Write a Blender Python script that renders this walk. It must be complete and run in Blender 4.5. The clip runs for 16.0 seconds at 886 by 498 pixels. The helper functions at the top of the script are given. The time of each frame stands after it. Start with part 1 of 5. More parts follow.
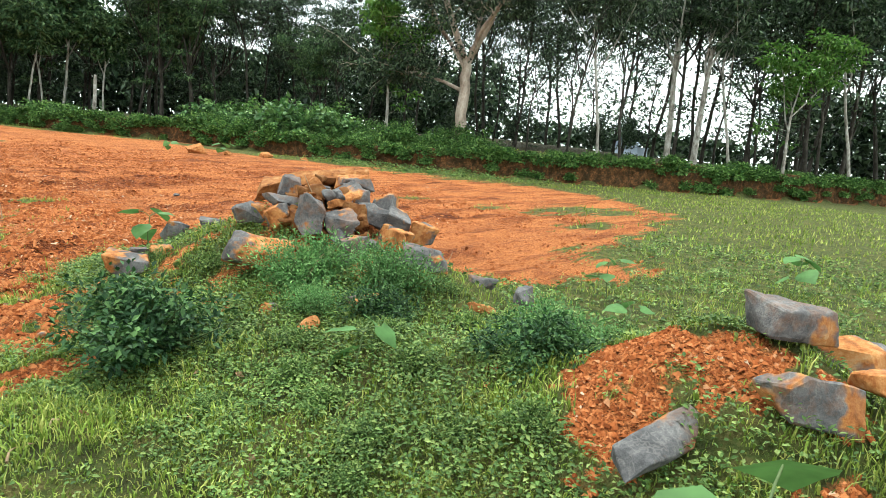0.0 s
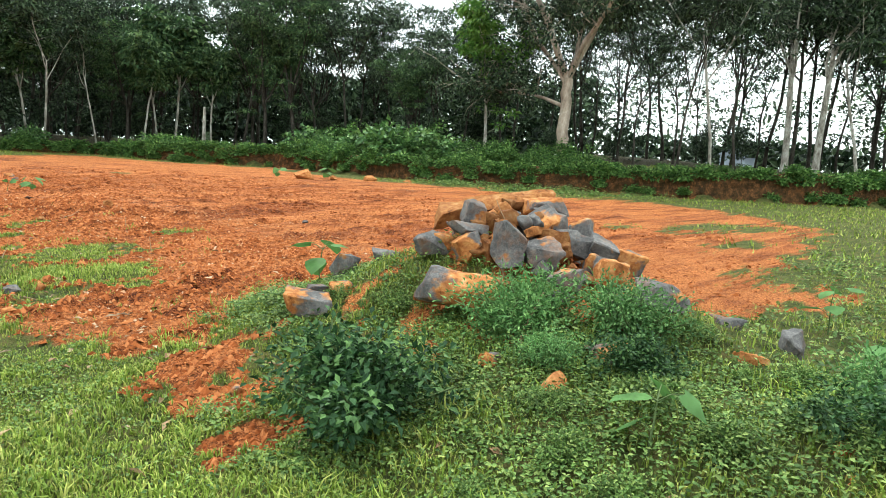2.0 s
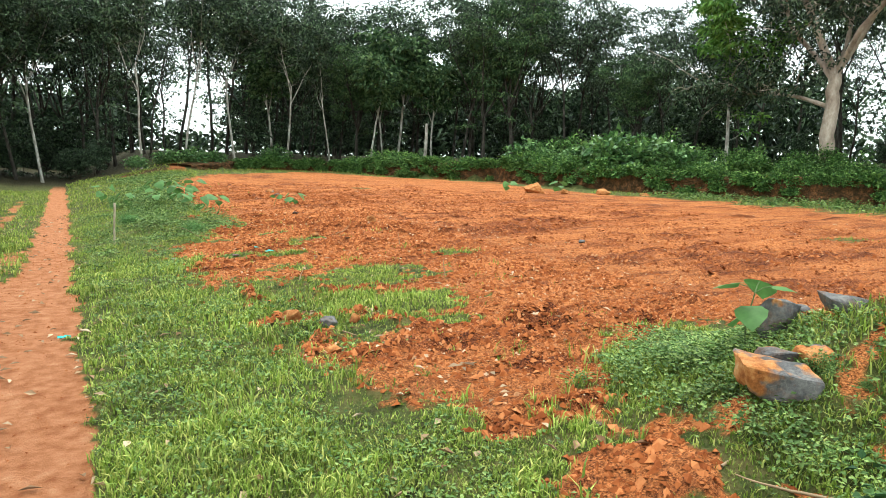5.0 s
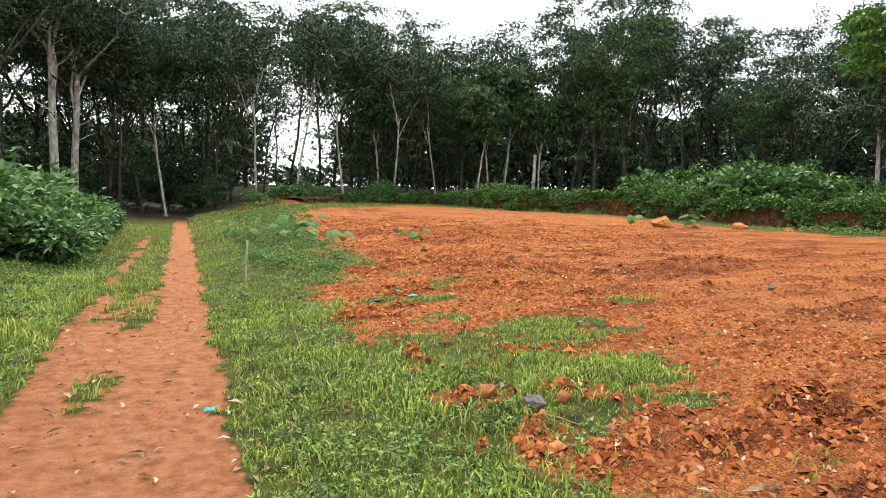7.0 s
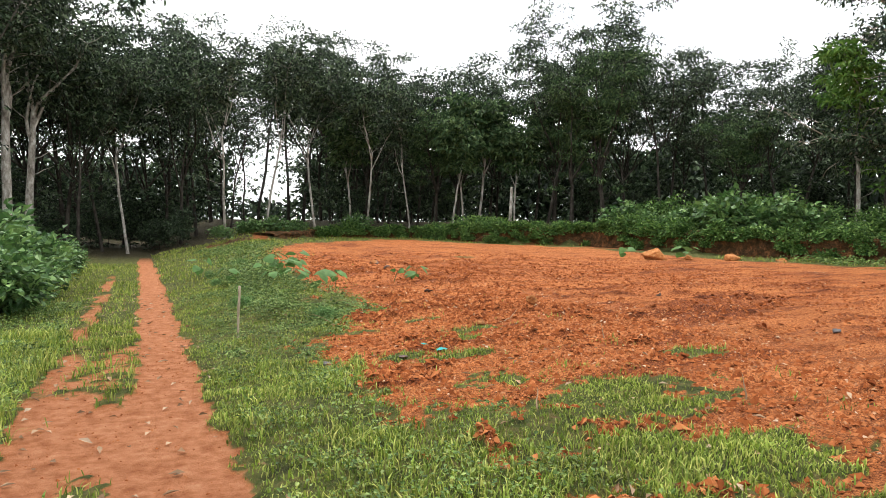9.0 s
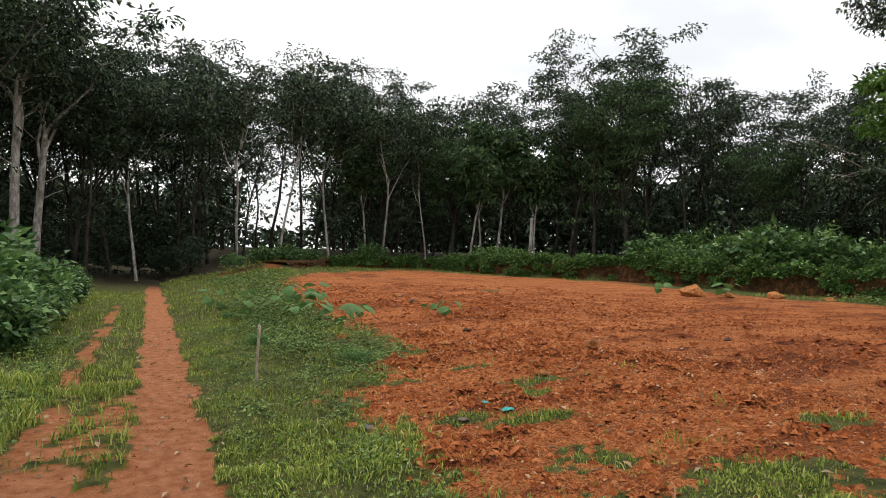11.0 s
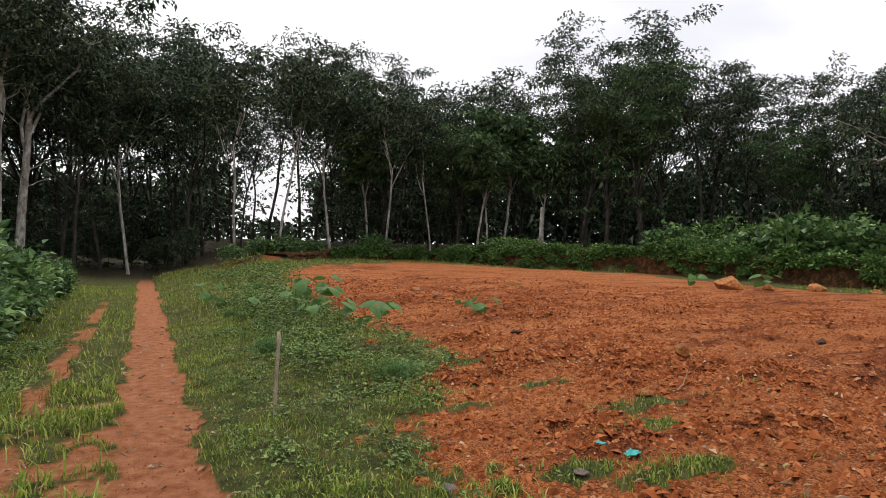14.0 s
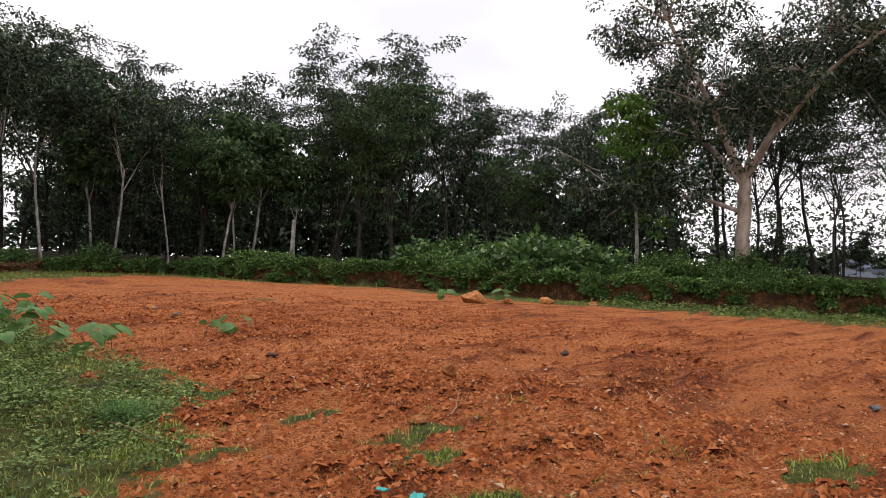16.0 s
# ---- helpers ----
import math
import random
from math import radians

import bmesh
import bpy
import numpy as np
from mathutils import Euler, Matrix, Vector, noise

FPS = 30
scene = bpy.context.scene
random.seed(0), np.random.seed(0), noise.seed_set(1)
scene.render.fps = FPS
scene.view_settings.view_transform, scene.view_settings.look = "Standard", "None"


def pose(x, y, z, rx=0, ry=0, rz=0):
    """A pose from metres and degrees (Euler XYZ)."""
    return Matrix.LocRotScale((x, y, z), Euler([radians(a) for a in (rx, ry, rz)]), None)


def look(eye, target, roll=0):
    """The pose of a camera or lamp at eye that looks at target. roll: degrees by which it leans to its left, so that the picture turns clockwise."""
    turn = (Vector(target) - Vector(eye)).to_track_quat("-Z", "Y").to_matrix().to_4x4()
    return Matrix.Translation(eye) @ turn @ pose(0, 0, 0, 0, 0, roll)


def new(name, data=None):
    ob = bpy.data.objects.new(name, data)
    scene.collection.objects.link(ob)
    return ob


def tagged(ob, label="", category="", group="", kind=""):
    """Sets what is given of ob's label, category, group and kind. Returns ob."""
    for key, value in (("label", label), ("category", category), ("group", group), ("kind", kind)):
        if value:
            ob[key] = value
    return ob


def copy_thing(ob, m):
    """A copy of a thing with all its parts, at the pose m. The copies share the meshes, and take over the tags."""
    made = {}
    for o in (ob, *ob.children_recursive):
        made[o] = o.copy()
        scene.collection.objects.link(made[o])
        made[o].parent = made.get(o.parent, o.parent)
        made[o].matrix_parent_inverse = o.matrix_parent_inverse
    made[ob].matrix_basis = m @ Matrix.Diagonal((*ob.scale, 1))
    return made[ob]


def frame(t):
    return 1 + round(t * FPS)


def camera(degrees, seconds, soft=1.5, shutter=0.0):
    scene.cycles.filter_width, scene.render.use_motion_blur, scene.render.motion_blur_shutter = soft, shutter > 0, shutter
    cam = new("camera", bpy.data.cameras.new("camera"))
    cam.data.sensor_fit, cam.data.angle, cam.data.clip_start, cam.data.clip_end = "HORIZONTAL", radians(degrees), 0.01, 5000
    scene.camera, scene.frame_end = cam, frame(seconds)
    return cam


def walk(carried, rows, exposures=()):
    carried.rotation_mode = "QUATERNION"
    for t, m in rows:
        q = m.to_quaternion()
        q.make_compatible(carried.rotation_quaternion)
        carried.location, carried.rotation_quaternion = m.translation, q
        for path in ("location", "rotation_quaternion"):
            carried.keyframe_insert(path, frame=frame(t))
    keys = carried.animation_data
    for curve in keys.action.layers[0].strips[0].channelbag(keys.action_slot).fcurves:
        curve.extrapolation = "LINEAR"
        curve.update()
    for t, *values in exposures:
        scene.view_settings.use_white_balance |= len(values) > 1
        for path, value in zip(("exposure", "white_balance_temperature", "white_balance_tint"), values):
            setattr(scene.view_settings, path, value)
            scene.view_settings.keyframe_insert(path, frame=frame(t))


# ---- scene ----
import itertools

cam = camera(67.3, 16.0, soft=0.5)
PATH = [
    (0, (0.8, 1.14, 1.814), (2.395, 2.31, 1.515), 4.7),
    (0.5, (0.764, 1.425, 1.809), (2.334, 2.627, 1.513), 4.3),
    (1, (0.802, 1.783, 1.752), (2.353, 3.014, 1.467), 3.9),
    (1.5, (0.854, 2.156, 1.765), (2.371, 3.43, 1.491), 3.4),
    (2, (0.771, 2.461, 1.747), (2.205, 3.83, 1.488), 2.7),
    (2.5, (0.771, 2.775, 1.724), (2.089, 4.257, 1.469), 2.4),
    (3, (0.823, 3.163, 1.673), (2.018, 4.745, 1.408), 2.4),
    (3.5, (0.758, 3.502, 1.647), (1.904, 5.119, 1.379), 2.5),
    (4, (0.729, 3.878, 1.629), (1.838, 5.521, 1.363), 2.5),
    (4.5, (0.689, 4.336, 1.622), (1.755, 6.009, 1.363), 2.2),
    (5, (0.571, 4.779, 1.63), (1.549, 6.507, 1.389), 1.8),
    (5.2, (0.543, 4.927, 1.651), (1.486, 6.675, 1.419), 1.8),
    (7.3, (0.224, 6.678, 1.623), (0.944, 8.538, 1.473), 1.5),
    (7.5, (0.164, 6.828, 1.623), (0.906, 8.679, 1.466), 1.3),
    (8, (0.124, 7.178, 1.626), (0.943, 8.996, 1.475), 1.1),
    (8.5, (0.095, 7.633, 1.656), (0.916, 9.454, 1.548), 1.3),
    (9, (0.0, 8.0, 1.673), (0.826, 9.821, 1.619), 0.9),
    (9.2, (0.011, 8.148, 1.665), (0.829, 9.972, 1.632), 1.2),
    (11.3, (0.065, 9.847, 1.675), (0.865, 11.68, 1.726), 1.7),
    (11.5, (0.049, 10.006, 1.68), (0.851, 11.837, 1.738), 1.5),
    (12, (0.035, 10.311, 1.686), (0.813, 12.152, 1.747), 1.4),
    (12.5, (0.094, 10.692, 1.674), (0.832, 12.55, 1.734), 1.3),
    (13, (0.087, 10.982, 1.66), (0.83, 12.838, 1.701), 1.5),
    (13.5, (0.077, 11.285, 1.64), (0.849, 13.13, 1.659), 1.6),
    (14, (0.145, 11.657, 1.609), (0.959, 13.484, 1.624), 1.6),
    (14.5, (0.175, 11.942, 1.627), (1.102, 13.714, 1.647), 1.5),
    (15, (0.194, 12.158, 1.633), (1.308, 13.818, 1.664), 1.8),
    (15.5, (0.325, 12.308, 1.633), (1.591, 13.855, 1.708), 1.9),
    (16, (0.422, 12.392, 1.622), (1.843, 13.797, 1.702), 2.0),
]
walk(cam, [(t, look(eye, target, roll)) for t, eye, target, roll in PATH], [(0, 0.96, 6250, -6), (3.3, 0.87, 6270, -6), (5.2, 0.93, 6270, -6), (7.3, 0.72, 6550, 6), (9.2, 0.54, 6600, 8), (11.3, -0.17, 6650, 9), (14, -0.17, 6600, 13), (16, -0.13, 6650, 17)])

# ---- light ----
world = bpy.data.worlds.new("overcast_sky")
scene.world = world
world.use_nodes = True
wn, wl = world.node_tree.nodes, world.node_tree.links
wn.clear()
sky = wn.new("ShaderNodeTexSky")
sky.sky_type = "NISHITA"
sky.sun_disc = False
sky.sun_elevation, sky.sun_rotation = radians(70), radians(26)
sky.air_density, sky.dust_density, sky.ozone_density = 1.0, 3.0, 1.0
sky_level = wn.new("ShaderNodeVectorMath")
sky_level.operation = "SCALE"
sky_level.inputs["Scale"].default_value = 0.10
wl.new(sky.outputs["Color"], sky_level.inputs[0])
cloud_noise = wn.new("ShaderNodeTexNoise")
cloud_noise.inputs["Scale"].default_value, cloud_noise.inputs["Detail"].default_value = 2.2, 4
cloud_map = wn.new("ShaderNodeMapping")
cloud_map.inputs["Scale"].default_value = (1, 1, 2.5)
cloud_co = wn.new("ShaderNodeTexCoord")
wl.new(cloud_co.outputs["Generated"], cloud_map.inputs["Vector"])
wl.new(cloud_map.outputs["Vector"], cloud_noise.inputs["Vector"])
cloud_ramp = wn.new("ShaderNodeValToRGB")
cloud_ramp.color_ramp.elements[0].position, cloud_ramp.color_ramp.elements[0].color = 0.3, (0.88, 0.90, 0.94, 1)
cloud_ramp.color_ramp.elements[1].position, cloud_ramp.color_ramp.elements[1].color = 0.62, (1.3, 1.3, 1.3, 1)
wl.new(cloud_noise.outputs["Fac"], cloud_ramp.inputs["Fac"])
cloud_mix = wn.new("ShaderNodeMixRGB")
cloud_mix.inputs["Fac"].default_value = 0.85
wl.new(sky_level.outputs["Vector"], cloud_mix.inputs["Color1"])
wl.new(cloud_ramp.outputs["Color"], cloud_mix.inputs["Color2"])
dome_z = wn.new("ShaderNodeSeparateXYZ")
wl.new(cloud_co.outputs["Generated"], dome_z.inputs["Vector"])
dome = wn.new("ShaderNodeMapRange")
dome.inputs["From Min"].default_value, dome.inputs["From Max"].default_value = 0.0, 1.0
dome.inputs["To Min"].default_value, dome.inputs["To Max"].default_value = 1.15, 1.5
wl.new(dome_z.outputs["Z"], dome.inputs["Value"])
sky_shade = wn.new("ShaderNodeBackground")
wl.new(dome.outputs["Result"], sky_shade.inputs["Strength"])
wl.new(cloud_mix.outputs["Color"], sky_shade.inputs["Color"])
wo = wn.new("ShaderNodeOutputWorld")
wl.new(sky_shade.outputs["Background"], wo.inputs["Surface"])

sun_data = bpy.data.lights.new("sun", "SUN")
sun_data.energy, sun_data.angle, sun_data.color = 1.5, radians(22), (1.0, 0.96, 0.9)
sun = new("sun", sun_data)
sun.matrix_basis = look((10, 20, 60), (0, 0, 0))

# ---- materials ----
def shader(name, rough=0.8, spec=0.3):
    m = bpy.data.materials.new(name)
    m.use_nodes = True
    n, l = m.node_tree.nodes, m.node_tree.links
    b = n["Principled BSDF"]
    b.inputs["Roughness"].default_value = rough
    b.inputs["Specular IOR Level"].default_value = spec
    return m, n, l, b


def noise_node(n, l, scale, detail=5, rough=0.6, co=None):
    t = n.new("ShaderNodeTexNoise")
    t.inputs["Scale"].default_value, t.inputs["Detail"].default_value, t.inputs["Roughness"].default_value = scale, detail, rough
    if co is not None:
        l.new(co, t.inputs["Vector"])
    return t.outputs["Fac"]


def ramp(n, l, fac, stops):
    r = n.new("ShaderNodeValToRGB")
    e = r.color_ramp.elements
    while len(e) < len(stops):
        e.new(0.5)
    for k, (p, c) in enumerate(stops):
        e[k].position, e[k].color = p, (*c, 1)
    l.new(fac, r.inputs["Fac"])
    return r.outputs["Color"]


def mix(n, l, fac, a, b, kind="MIX"):
    x = n.new("ShaderNodeMixRGB")
    x.blend_type = kind
    for value, socket in ((fac, x.inputs["Fac"]), (a, x.inputs["Color1"]), (b, x.inputs["Color2"])):
        if isinstance(value, (int, float)):
            socket.default_value = value
        elif isinstance(value, tuple):
            socket.default_value = (*value, 1)
        else:
            l.new(value, socket)
    return x.outputs["Color"]


def bumped(n, l, b, height, strength=0.5, distance=0.02):
    x = n.new("ShaderNodeBump")
    x.inputs["Strength"].default_value, x.inputs["Distance"].default_value = strength, distance
    l.new(height, x.inputs["Height"])
    l.new(x.outputs["Normal"], b.inputs["Normal"])


def position(n, l):
    return n.new("ShaderNodeNewGeometry").outputs["Position"]


def ground_material():
    m, n, l, b = shader("soil_and_turf", 0.92, 0.15)
    p = position(n, l)
    fine, mid, big = noise_node(n, l, 26, 6, 0.7, p), noise_node(n, l, 5, 5, 0.65, p), noise_node(n, l, 0.55, 4, 0.6, p)
    soil = ramp(n, l, fine, [(0.30, (0.16, 0.040, 0.011)), (0.46, (0.46, 0.143, 0.038)), (0.62, (0.56, 0.20, 0.068)), (0.8, (0.62, 0.31, 0.15))])
    soil = mix(n, l, ramp(n, l, mid, [(0.35, (0, 0, 0)), (0.65, (1, 1, 1))]), soil, (0.50, 0.172, 0.055))
    soil = mix(n, l, ramp(n, l, big, [(0.45, (0, 0, 0)), (0.66, (0.55, 0.55, 0.55))]), soil, (0.31, 0.082, 0.022))
    va = n.new("ShaderNodeVertexColor")
    va.layer_name = "cover"
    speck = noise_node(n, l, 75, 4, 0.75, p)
    # Dark lows of speck match the bump's pits: clod shadows painted into the soil.
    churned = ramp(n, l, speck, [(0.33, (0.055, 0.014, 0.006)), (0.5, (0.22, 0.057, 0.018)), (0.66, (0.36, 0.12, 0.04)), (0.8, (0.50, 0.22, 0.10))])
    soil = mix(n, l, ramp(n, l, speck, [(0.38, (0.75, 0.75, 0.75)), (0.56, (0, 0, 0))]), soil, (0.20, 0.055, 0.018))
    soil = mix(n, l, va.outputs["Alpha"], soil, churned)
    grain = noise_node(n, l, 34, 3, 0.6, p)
    # Darkens pits and lightens crests of the same noise, shading put into colour.
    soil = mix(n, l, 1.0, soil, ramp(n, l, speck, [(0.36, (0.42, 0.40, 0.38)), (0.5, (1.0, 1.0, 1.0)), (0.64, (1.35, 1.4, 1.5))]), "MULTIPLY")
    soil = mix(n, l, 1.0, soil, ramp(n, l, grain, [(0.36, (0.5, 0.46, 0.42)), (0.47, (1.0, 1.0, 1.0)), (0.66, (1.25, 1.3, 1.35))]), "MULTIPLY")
    passes = n.new("ShaderNodeMapping")
    passes.inputs["Rotation"].default_value = (0, 0, radians(-12))
    passes.inputs["Scale"].default_value = (0.3, 2.4, 1)
    l.new(p, passes.inputs["Vector"])
    scrape = noise_node(n, l, 1.1, 5, 0.65, passes.outputs["Vector"])
    soil = mix(n, l, 1.0, soil, ramp(n, l, scrape, [(0.36, (0.5, 0.42, 0.4)), (0.46, (0.95, 0.95, 0.95)), (0.62, (1.15, 1.18, 1.2))]), "MULTIPLY")
    # Turf base is darkened for the shade under blades and weeds.
    turf = ramp(n, l, mid, [(0.36, (0.032, 0.045, 0.012)), (0.5, (0.075, 0.10, 0.024)), (0.64, (0.15, 0.13, 0.045))])
    turf = mix(n, l, ramp(n, l, fine, [(0.4, (0, 0, 0)), (0.75, (0.5, 0.5, 0.5))]), turf, (0.13, 0.085, 0.035))
    track = ramp(n, l, noise_node(n, l, 9, 6, 0.6, p), [(0.3, (0.30, 0.098, 0.036)), (0.55, (0.47, 0.188, 0.088)), (0.8, (0.58, 0.29, 0.16))])
    parts = n.new("ShaderNodeSeparateColor")
    l.new(va.outputs["Color"], parts.inputs["Color"])
    col = mix(n, l, parts.outputs["Green"], soil, track)
    edge = n.new("ShaderNodeMath")
    edge.operation = "MULTIPLY_ADD"
    l.new(mid, edge.inputs[0])
    edge.inputs[1].default_value = 0.9
    l.new(parts.outputs["Red"], edge.inputs[2])
    col = mix(n, l, ramp(n, l, edge.outputs[0], [(0.7, (0, 0, 0)), (1.15, (1, 1, 1))]), col, turf)
    litter = ramp(n, l, fine, [(0.35, (0.02, 0.017, 0.009)), (0.6, (0.045, 0.034, 0.018)), (0.8, (0.085, 0.055, 0.03))])
    col = mix(n, l, parts.outputs["Blue"], col, litter)
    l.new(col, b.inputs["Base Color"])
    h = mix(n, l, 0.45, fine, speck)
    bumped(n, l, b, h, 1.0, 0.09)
    return m


def clod_material(name, a, c, d):
    m, n, l, b = shader(name, 0.95, 0.1)
    g = n.new("ShaderNodeNewGeometry")
    col = ramp(n, l, g.outputs["Random Per Island"], [(0.0, a), (0.6, c), (0.95, d)])
    f = noise_node(n, l, 40, 4, 0.6, g.outputs["Position"])
    col = mix(n, l, ramp(n, l, f, [(0.3, (0, 0, 0)), (0.8, (0.5, 0.5, 0.5))]), col, c)
    l.new(col, b.inputs["Base Color"])
    bumped(n, l, b, f, 0.6, 0.01)
    return m


def rock_material(name, orange, tone=1.0):
    m, n, l, b = shader(name, 0.85, 0.12)
    tc = n.new("ShaderNodeTexCoord").outputs["Object"]
    info = n.new("ShaderNodeObjectInfo")
    shift = n.new("ShaderNodeVectorMath")
    shift.operation = "MULTIPLY_ADD"
    l.new(info.outputs["Random"], shift.inputs[0])
    shift.inputs[1].default_value = (37, 19, 53)
    l.new(tc, shift.inputs[2])
    co = shift.outputs["Vector"]
    fine = noise_node(n, l, 30, 8, 0.7, co)
    cloudy = mix(n, l, 0.3, noise_node(n, l, 4, 6, 0.7, co), fine)
    grey = ramp(n, l, cloudy, [(0.34, (0.042, 0.043, 0.048)), (0.47, (0.085, 0.087, 0.095)), (0.57, (0.14, 0.142, 0.15)), (0.7, (0.27, 0.27, 0.27))])
    veins = ramp(n, l, noise_node(n, l, 7, 3, 0.9, co), [(0.46, (0, 0, 0)), (0.5, (0.14, 0.14, 0.14)), (0.54, (0, 0, 0))])
    grey = mix(n, l, veins, grey, (0.42, 0.41, 0.40))
    rust = ramp(n, l, noise_node(n, l, 12, 6, 0.7, co), [(0.30, (0.085, 0.035, 0.013)), (0.45, (0.30, 0.115, 0.036)), (0.58, (0.44, 0.22, 0.085)), (0.76, (0.50, 0.37, 0.22))])
    patch = noise_node(n, l, 2.6, 4, 0.55, co)
    col = mix(n, l, ramp(n, l, patch, [(0.62 - orange * 0.5, (0, 0, 0)), (0.66 - orange * 0.5, (1, 1, 1))]), grey, rust)
    col = mix(n, l, 1.0, col, (tone, tone * 0.92, tone * 0.88), "MULTIPLY")
    dust = noise_node(n, l, 5, 5, 0.7, co)
    col = mix(n, l, ramp(n, l, dust, [(0.50, (0, 0, 0)), (0.70, (0.6, 0.6, 0.6))]), col, (0.22, 0.095, 0.045))
    l.new(col, b.inputs["Base Color"])
    bumped(n, l, b, cloudy, 0.7, 0.035)
    return m


def leaf_material(name, a, c, d, through_share=0.3, rough=0.55, spec=0.2):
    m, n, l, b = shader(name, rough, spec)
    g = n.new("ShaderNodeNewGeometry")
    col = ramp(n, l, g.outputs["Random Per Island"], [(0.0, a), (0.55, c), (0.97, d)])
    patch = noise_node(n, l, 1.3, 3, 0.6, g.outputs["Position"])
    tuft = noise_node(n, l, 8.0, 3, 0.6, g.outputs["Position"])
    patch = mix(n, l, 0.5, patch, tuft)
    patchy = n.new("ShaderNodeHueSaturation")
    vary = n.new("ShaderNodeMapRange")
    l.new(patch, vary.inputs["Value"])
    vary.inputs["From Min"].default_value, vary.inputs["From Max"].default_value = 0.35, 0.65
    vary.inputs["To Min"].default_value, vary.inputs["To Max"].default_value = 0.6, 1.4
    l.new(vary.outputs["Result"], patchy.inputs["Value"])
    l.new(col, patchy.inputs["Color"])
    l.new(patchy.outputs["Color"], b.inputs["Base Color"])
    t = n.new("ShaderNodeBsdfTranslucent")
    l.new(patchy.outputs["Color"], t.inputs["Color"])
    x = n.new("ShaderNodeMixShader")
    x.inputs["Fac"].default_value = through_share
    l.new(b.outputs["BSDF"], x.inputs[1])
    l.new(t.outputs["BSDF"], x.inputs[2])
    l.new(x.outputs["Shader"], n["Material Output"].inputs["Surface"])
    return m


def bark_material(name, a, c, d, scale=3.0):
    m, n, l, b = shader(name, 0.9, 0.15)
    p = n.new("ShaderNodeTexCoord").outputs["Object"]
    s = n.new("ShaderNodeMapping")
    s.inputs["Scale"].default_value = (1, 1, 0.45)
    l.new(p, s.inputs["Vector"])
    f = noise_node(n, l, scale, 6, 0.7, s.outputs["Vector"])
    f2 = noise_node(n, l, scale * 6, 5, 0.7, s.outputs["Vector"])
    col = ramp(n, l, f, [(0.32, a), (0.5, c), (0.66, d)])
    col = mix(n, l, ramp(n, l, f2, [(0.4, (0, 0, 0)), (0.8, (0.6, 0.6, 0.6))]), col, a)
    l.new(col, b.inputs["Base Color"])
    bumped(n, l, b, f2, 0.7, 0.03)
    return m


def plain_material(name, color, rough=0.7, scale=12, depth=0.25):
    m, n, l, b = shader(name, rough, 0.3)
    p = n.new("ShaderNodeTexCoord").outputs["Object"]
    f = noise_node(n, l, scale, 5, 0.6, p)
    l.new(mix(n, l, ramp(n, l, f, [(0.3, (0, 0, 0)), (0.75, (1, 1, 1))]), tuple(v * (1 - depth) for v in color), color), b.inputs["Base Color"])
    bumped(n, l, b, f, 0.3, 0.01)
    return m


MAT_GROUND = ground_material()
MAT_CLOD = clod_material("laterite_clods", (0.13, 0.032, 0.010), (0.30, 0.088, 0.027), (0.47, 0.18, 0.07))
MAT_PEBBLE = clod_material("pale_pebbles", (0.34, 0.13, 0.06), (0.44, 0.22, 0.11), (0.56, 0.42, 0.30))
MAT_GREY = rock_material("fresh_grey_granite", 0.06)
MAT_MIXED = rock_material("half_weathered_granite", 0.24)
MAT_ORANGE = rock_material("rusty_weathered_granite", 0.36)
MAT_RUST = rock_material("rust_red_stone", 0.9, 0.72)
MAT_TAN = rock_material("pale_tan_stone", 0.9, 1.1)
MAT_HALF = rock_material("tan_and_grey_granite", 0.33, 1.08)
MAT_EARTH = rock_material("earth_caked_stone", 0.9, 0.42)
MAT_DARK = plain_material("dark_brown_clod", (0.075, 0.035, 0.020), 0.9, 18, 0.5)
MAT_GRASS = leaf_material("grass_blades", (0.085, 0.130, 0.018), (0.215, 0.295, 0.044), (0.40, 0.40, 0.11), 0.25, 0.6, 0.2)
MAT_WEED = leaf_material("weed_leaves", (0.042, 0.080, 0.020), (0.108, 0.180, 0.044), (0.23, 0.29, 0.085), 0.12)
MAT_BUSH = leaf_material("dark_bush_leaves", (0.013, 0.038, 0.013), (0.034, 0.080, 0.026), (0.10, 0.18, 0.055), 0.1)
MAT_FERN = leaf_material("feathery_leaves", (0.055, 0.125, 0.038), (0.11, 0.225, 0.068), (0.21, 0.34, 0.12), 0.2)
MAT_BROAD = leaf_material("broad_seedling_leaves", (0.045, 0.115, 0.032), (0.085, 0.18, 0.05), (0.15, 0.26, 0.075), 0.3)
MAT_HEDGE = leaf_material("hedge_leaves", (0.028, 0.068, 0.018), (0.074, 0.155, 0.036), (0.20, 0.31, 0.085), 0.2)
MAT_VERGE = leaf_material("broad_bank_leaves", (0.030, 0.075, 0.024), (0.085, 0.175, 0.052), (0.21, 0.33, 0.11), 0.2, 0.45, 0.35)
# Leaf tones spread wide: sky gleam and dark crown insides put into the colour.
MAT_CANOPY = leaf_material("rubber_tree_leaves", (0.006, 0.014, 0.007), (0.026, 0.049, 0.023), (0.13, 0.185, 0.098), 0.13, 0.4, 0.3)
MAT_CANOPY_B = leaf_material("fresh_green_canopy_leaves", (0.020, 0.044, 0.018), (0.055, 0.105, 0.042), (0.15, 0.22, 0.09), 0.2)
MAT_LIME = leaf_material("lime_green_leaves", (0.045, 0.11, 0.018), (0.09, 0.19, 0.035), (0.18, 0.30, 0.07), 0.2)
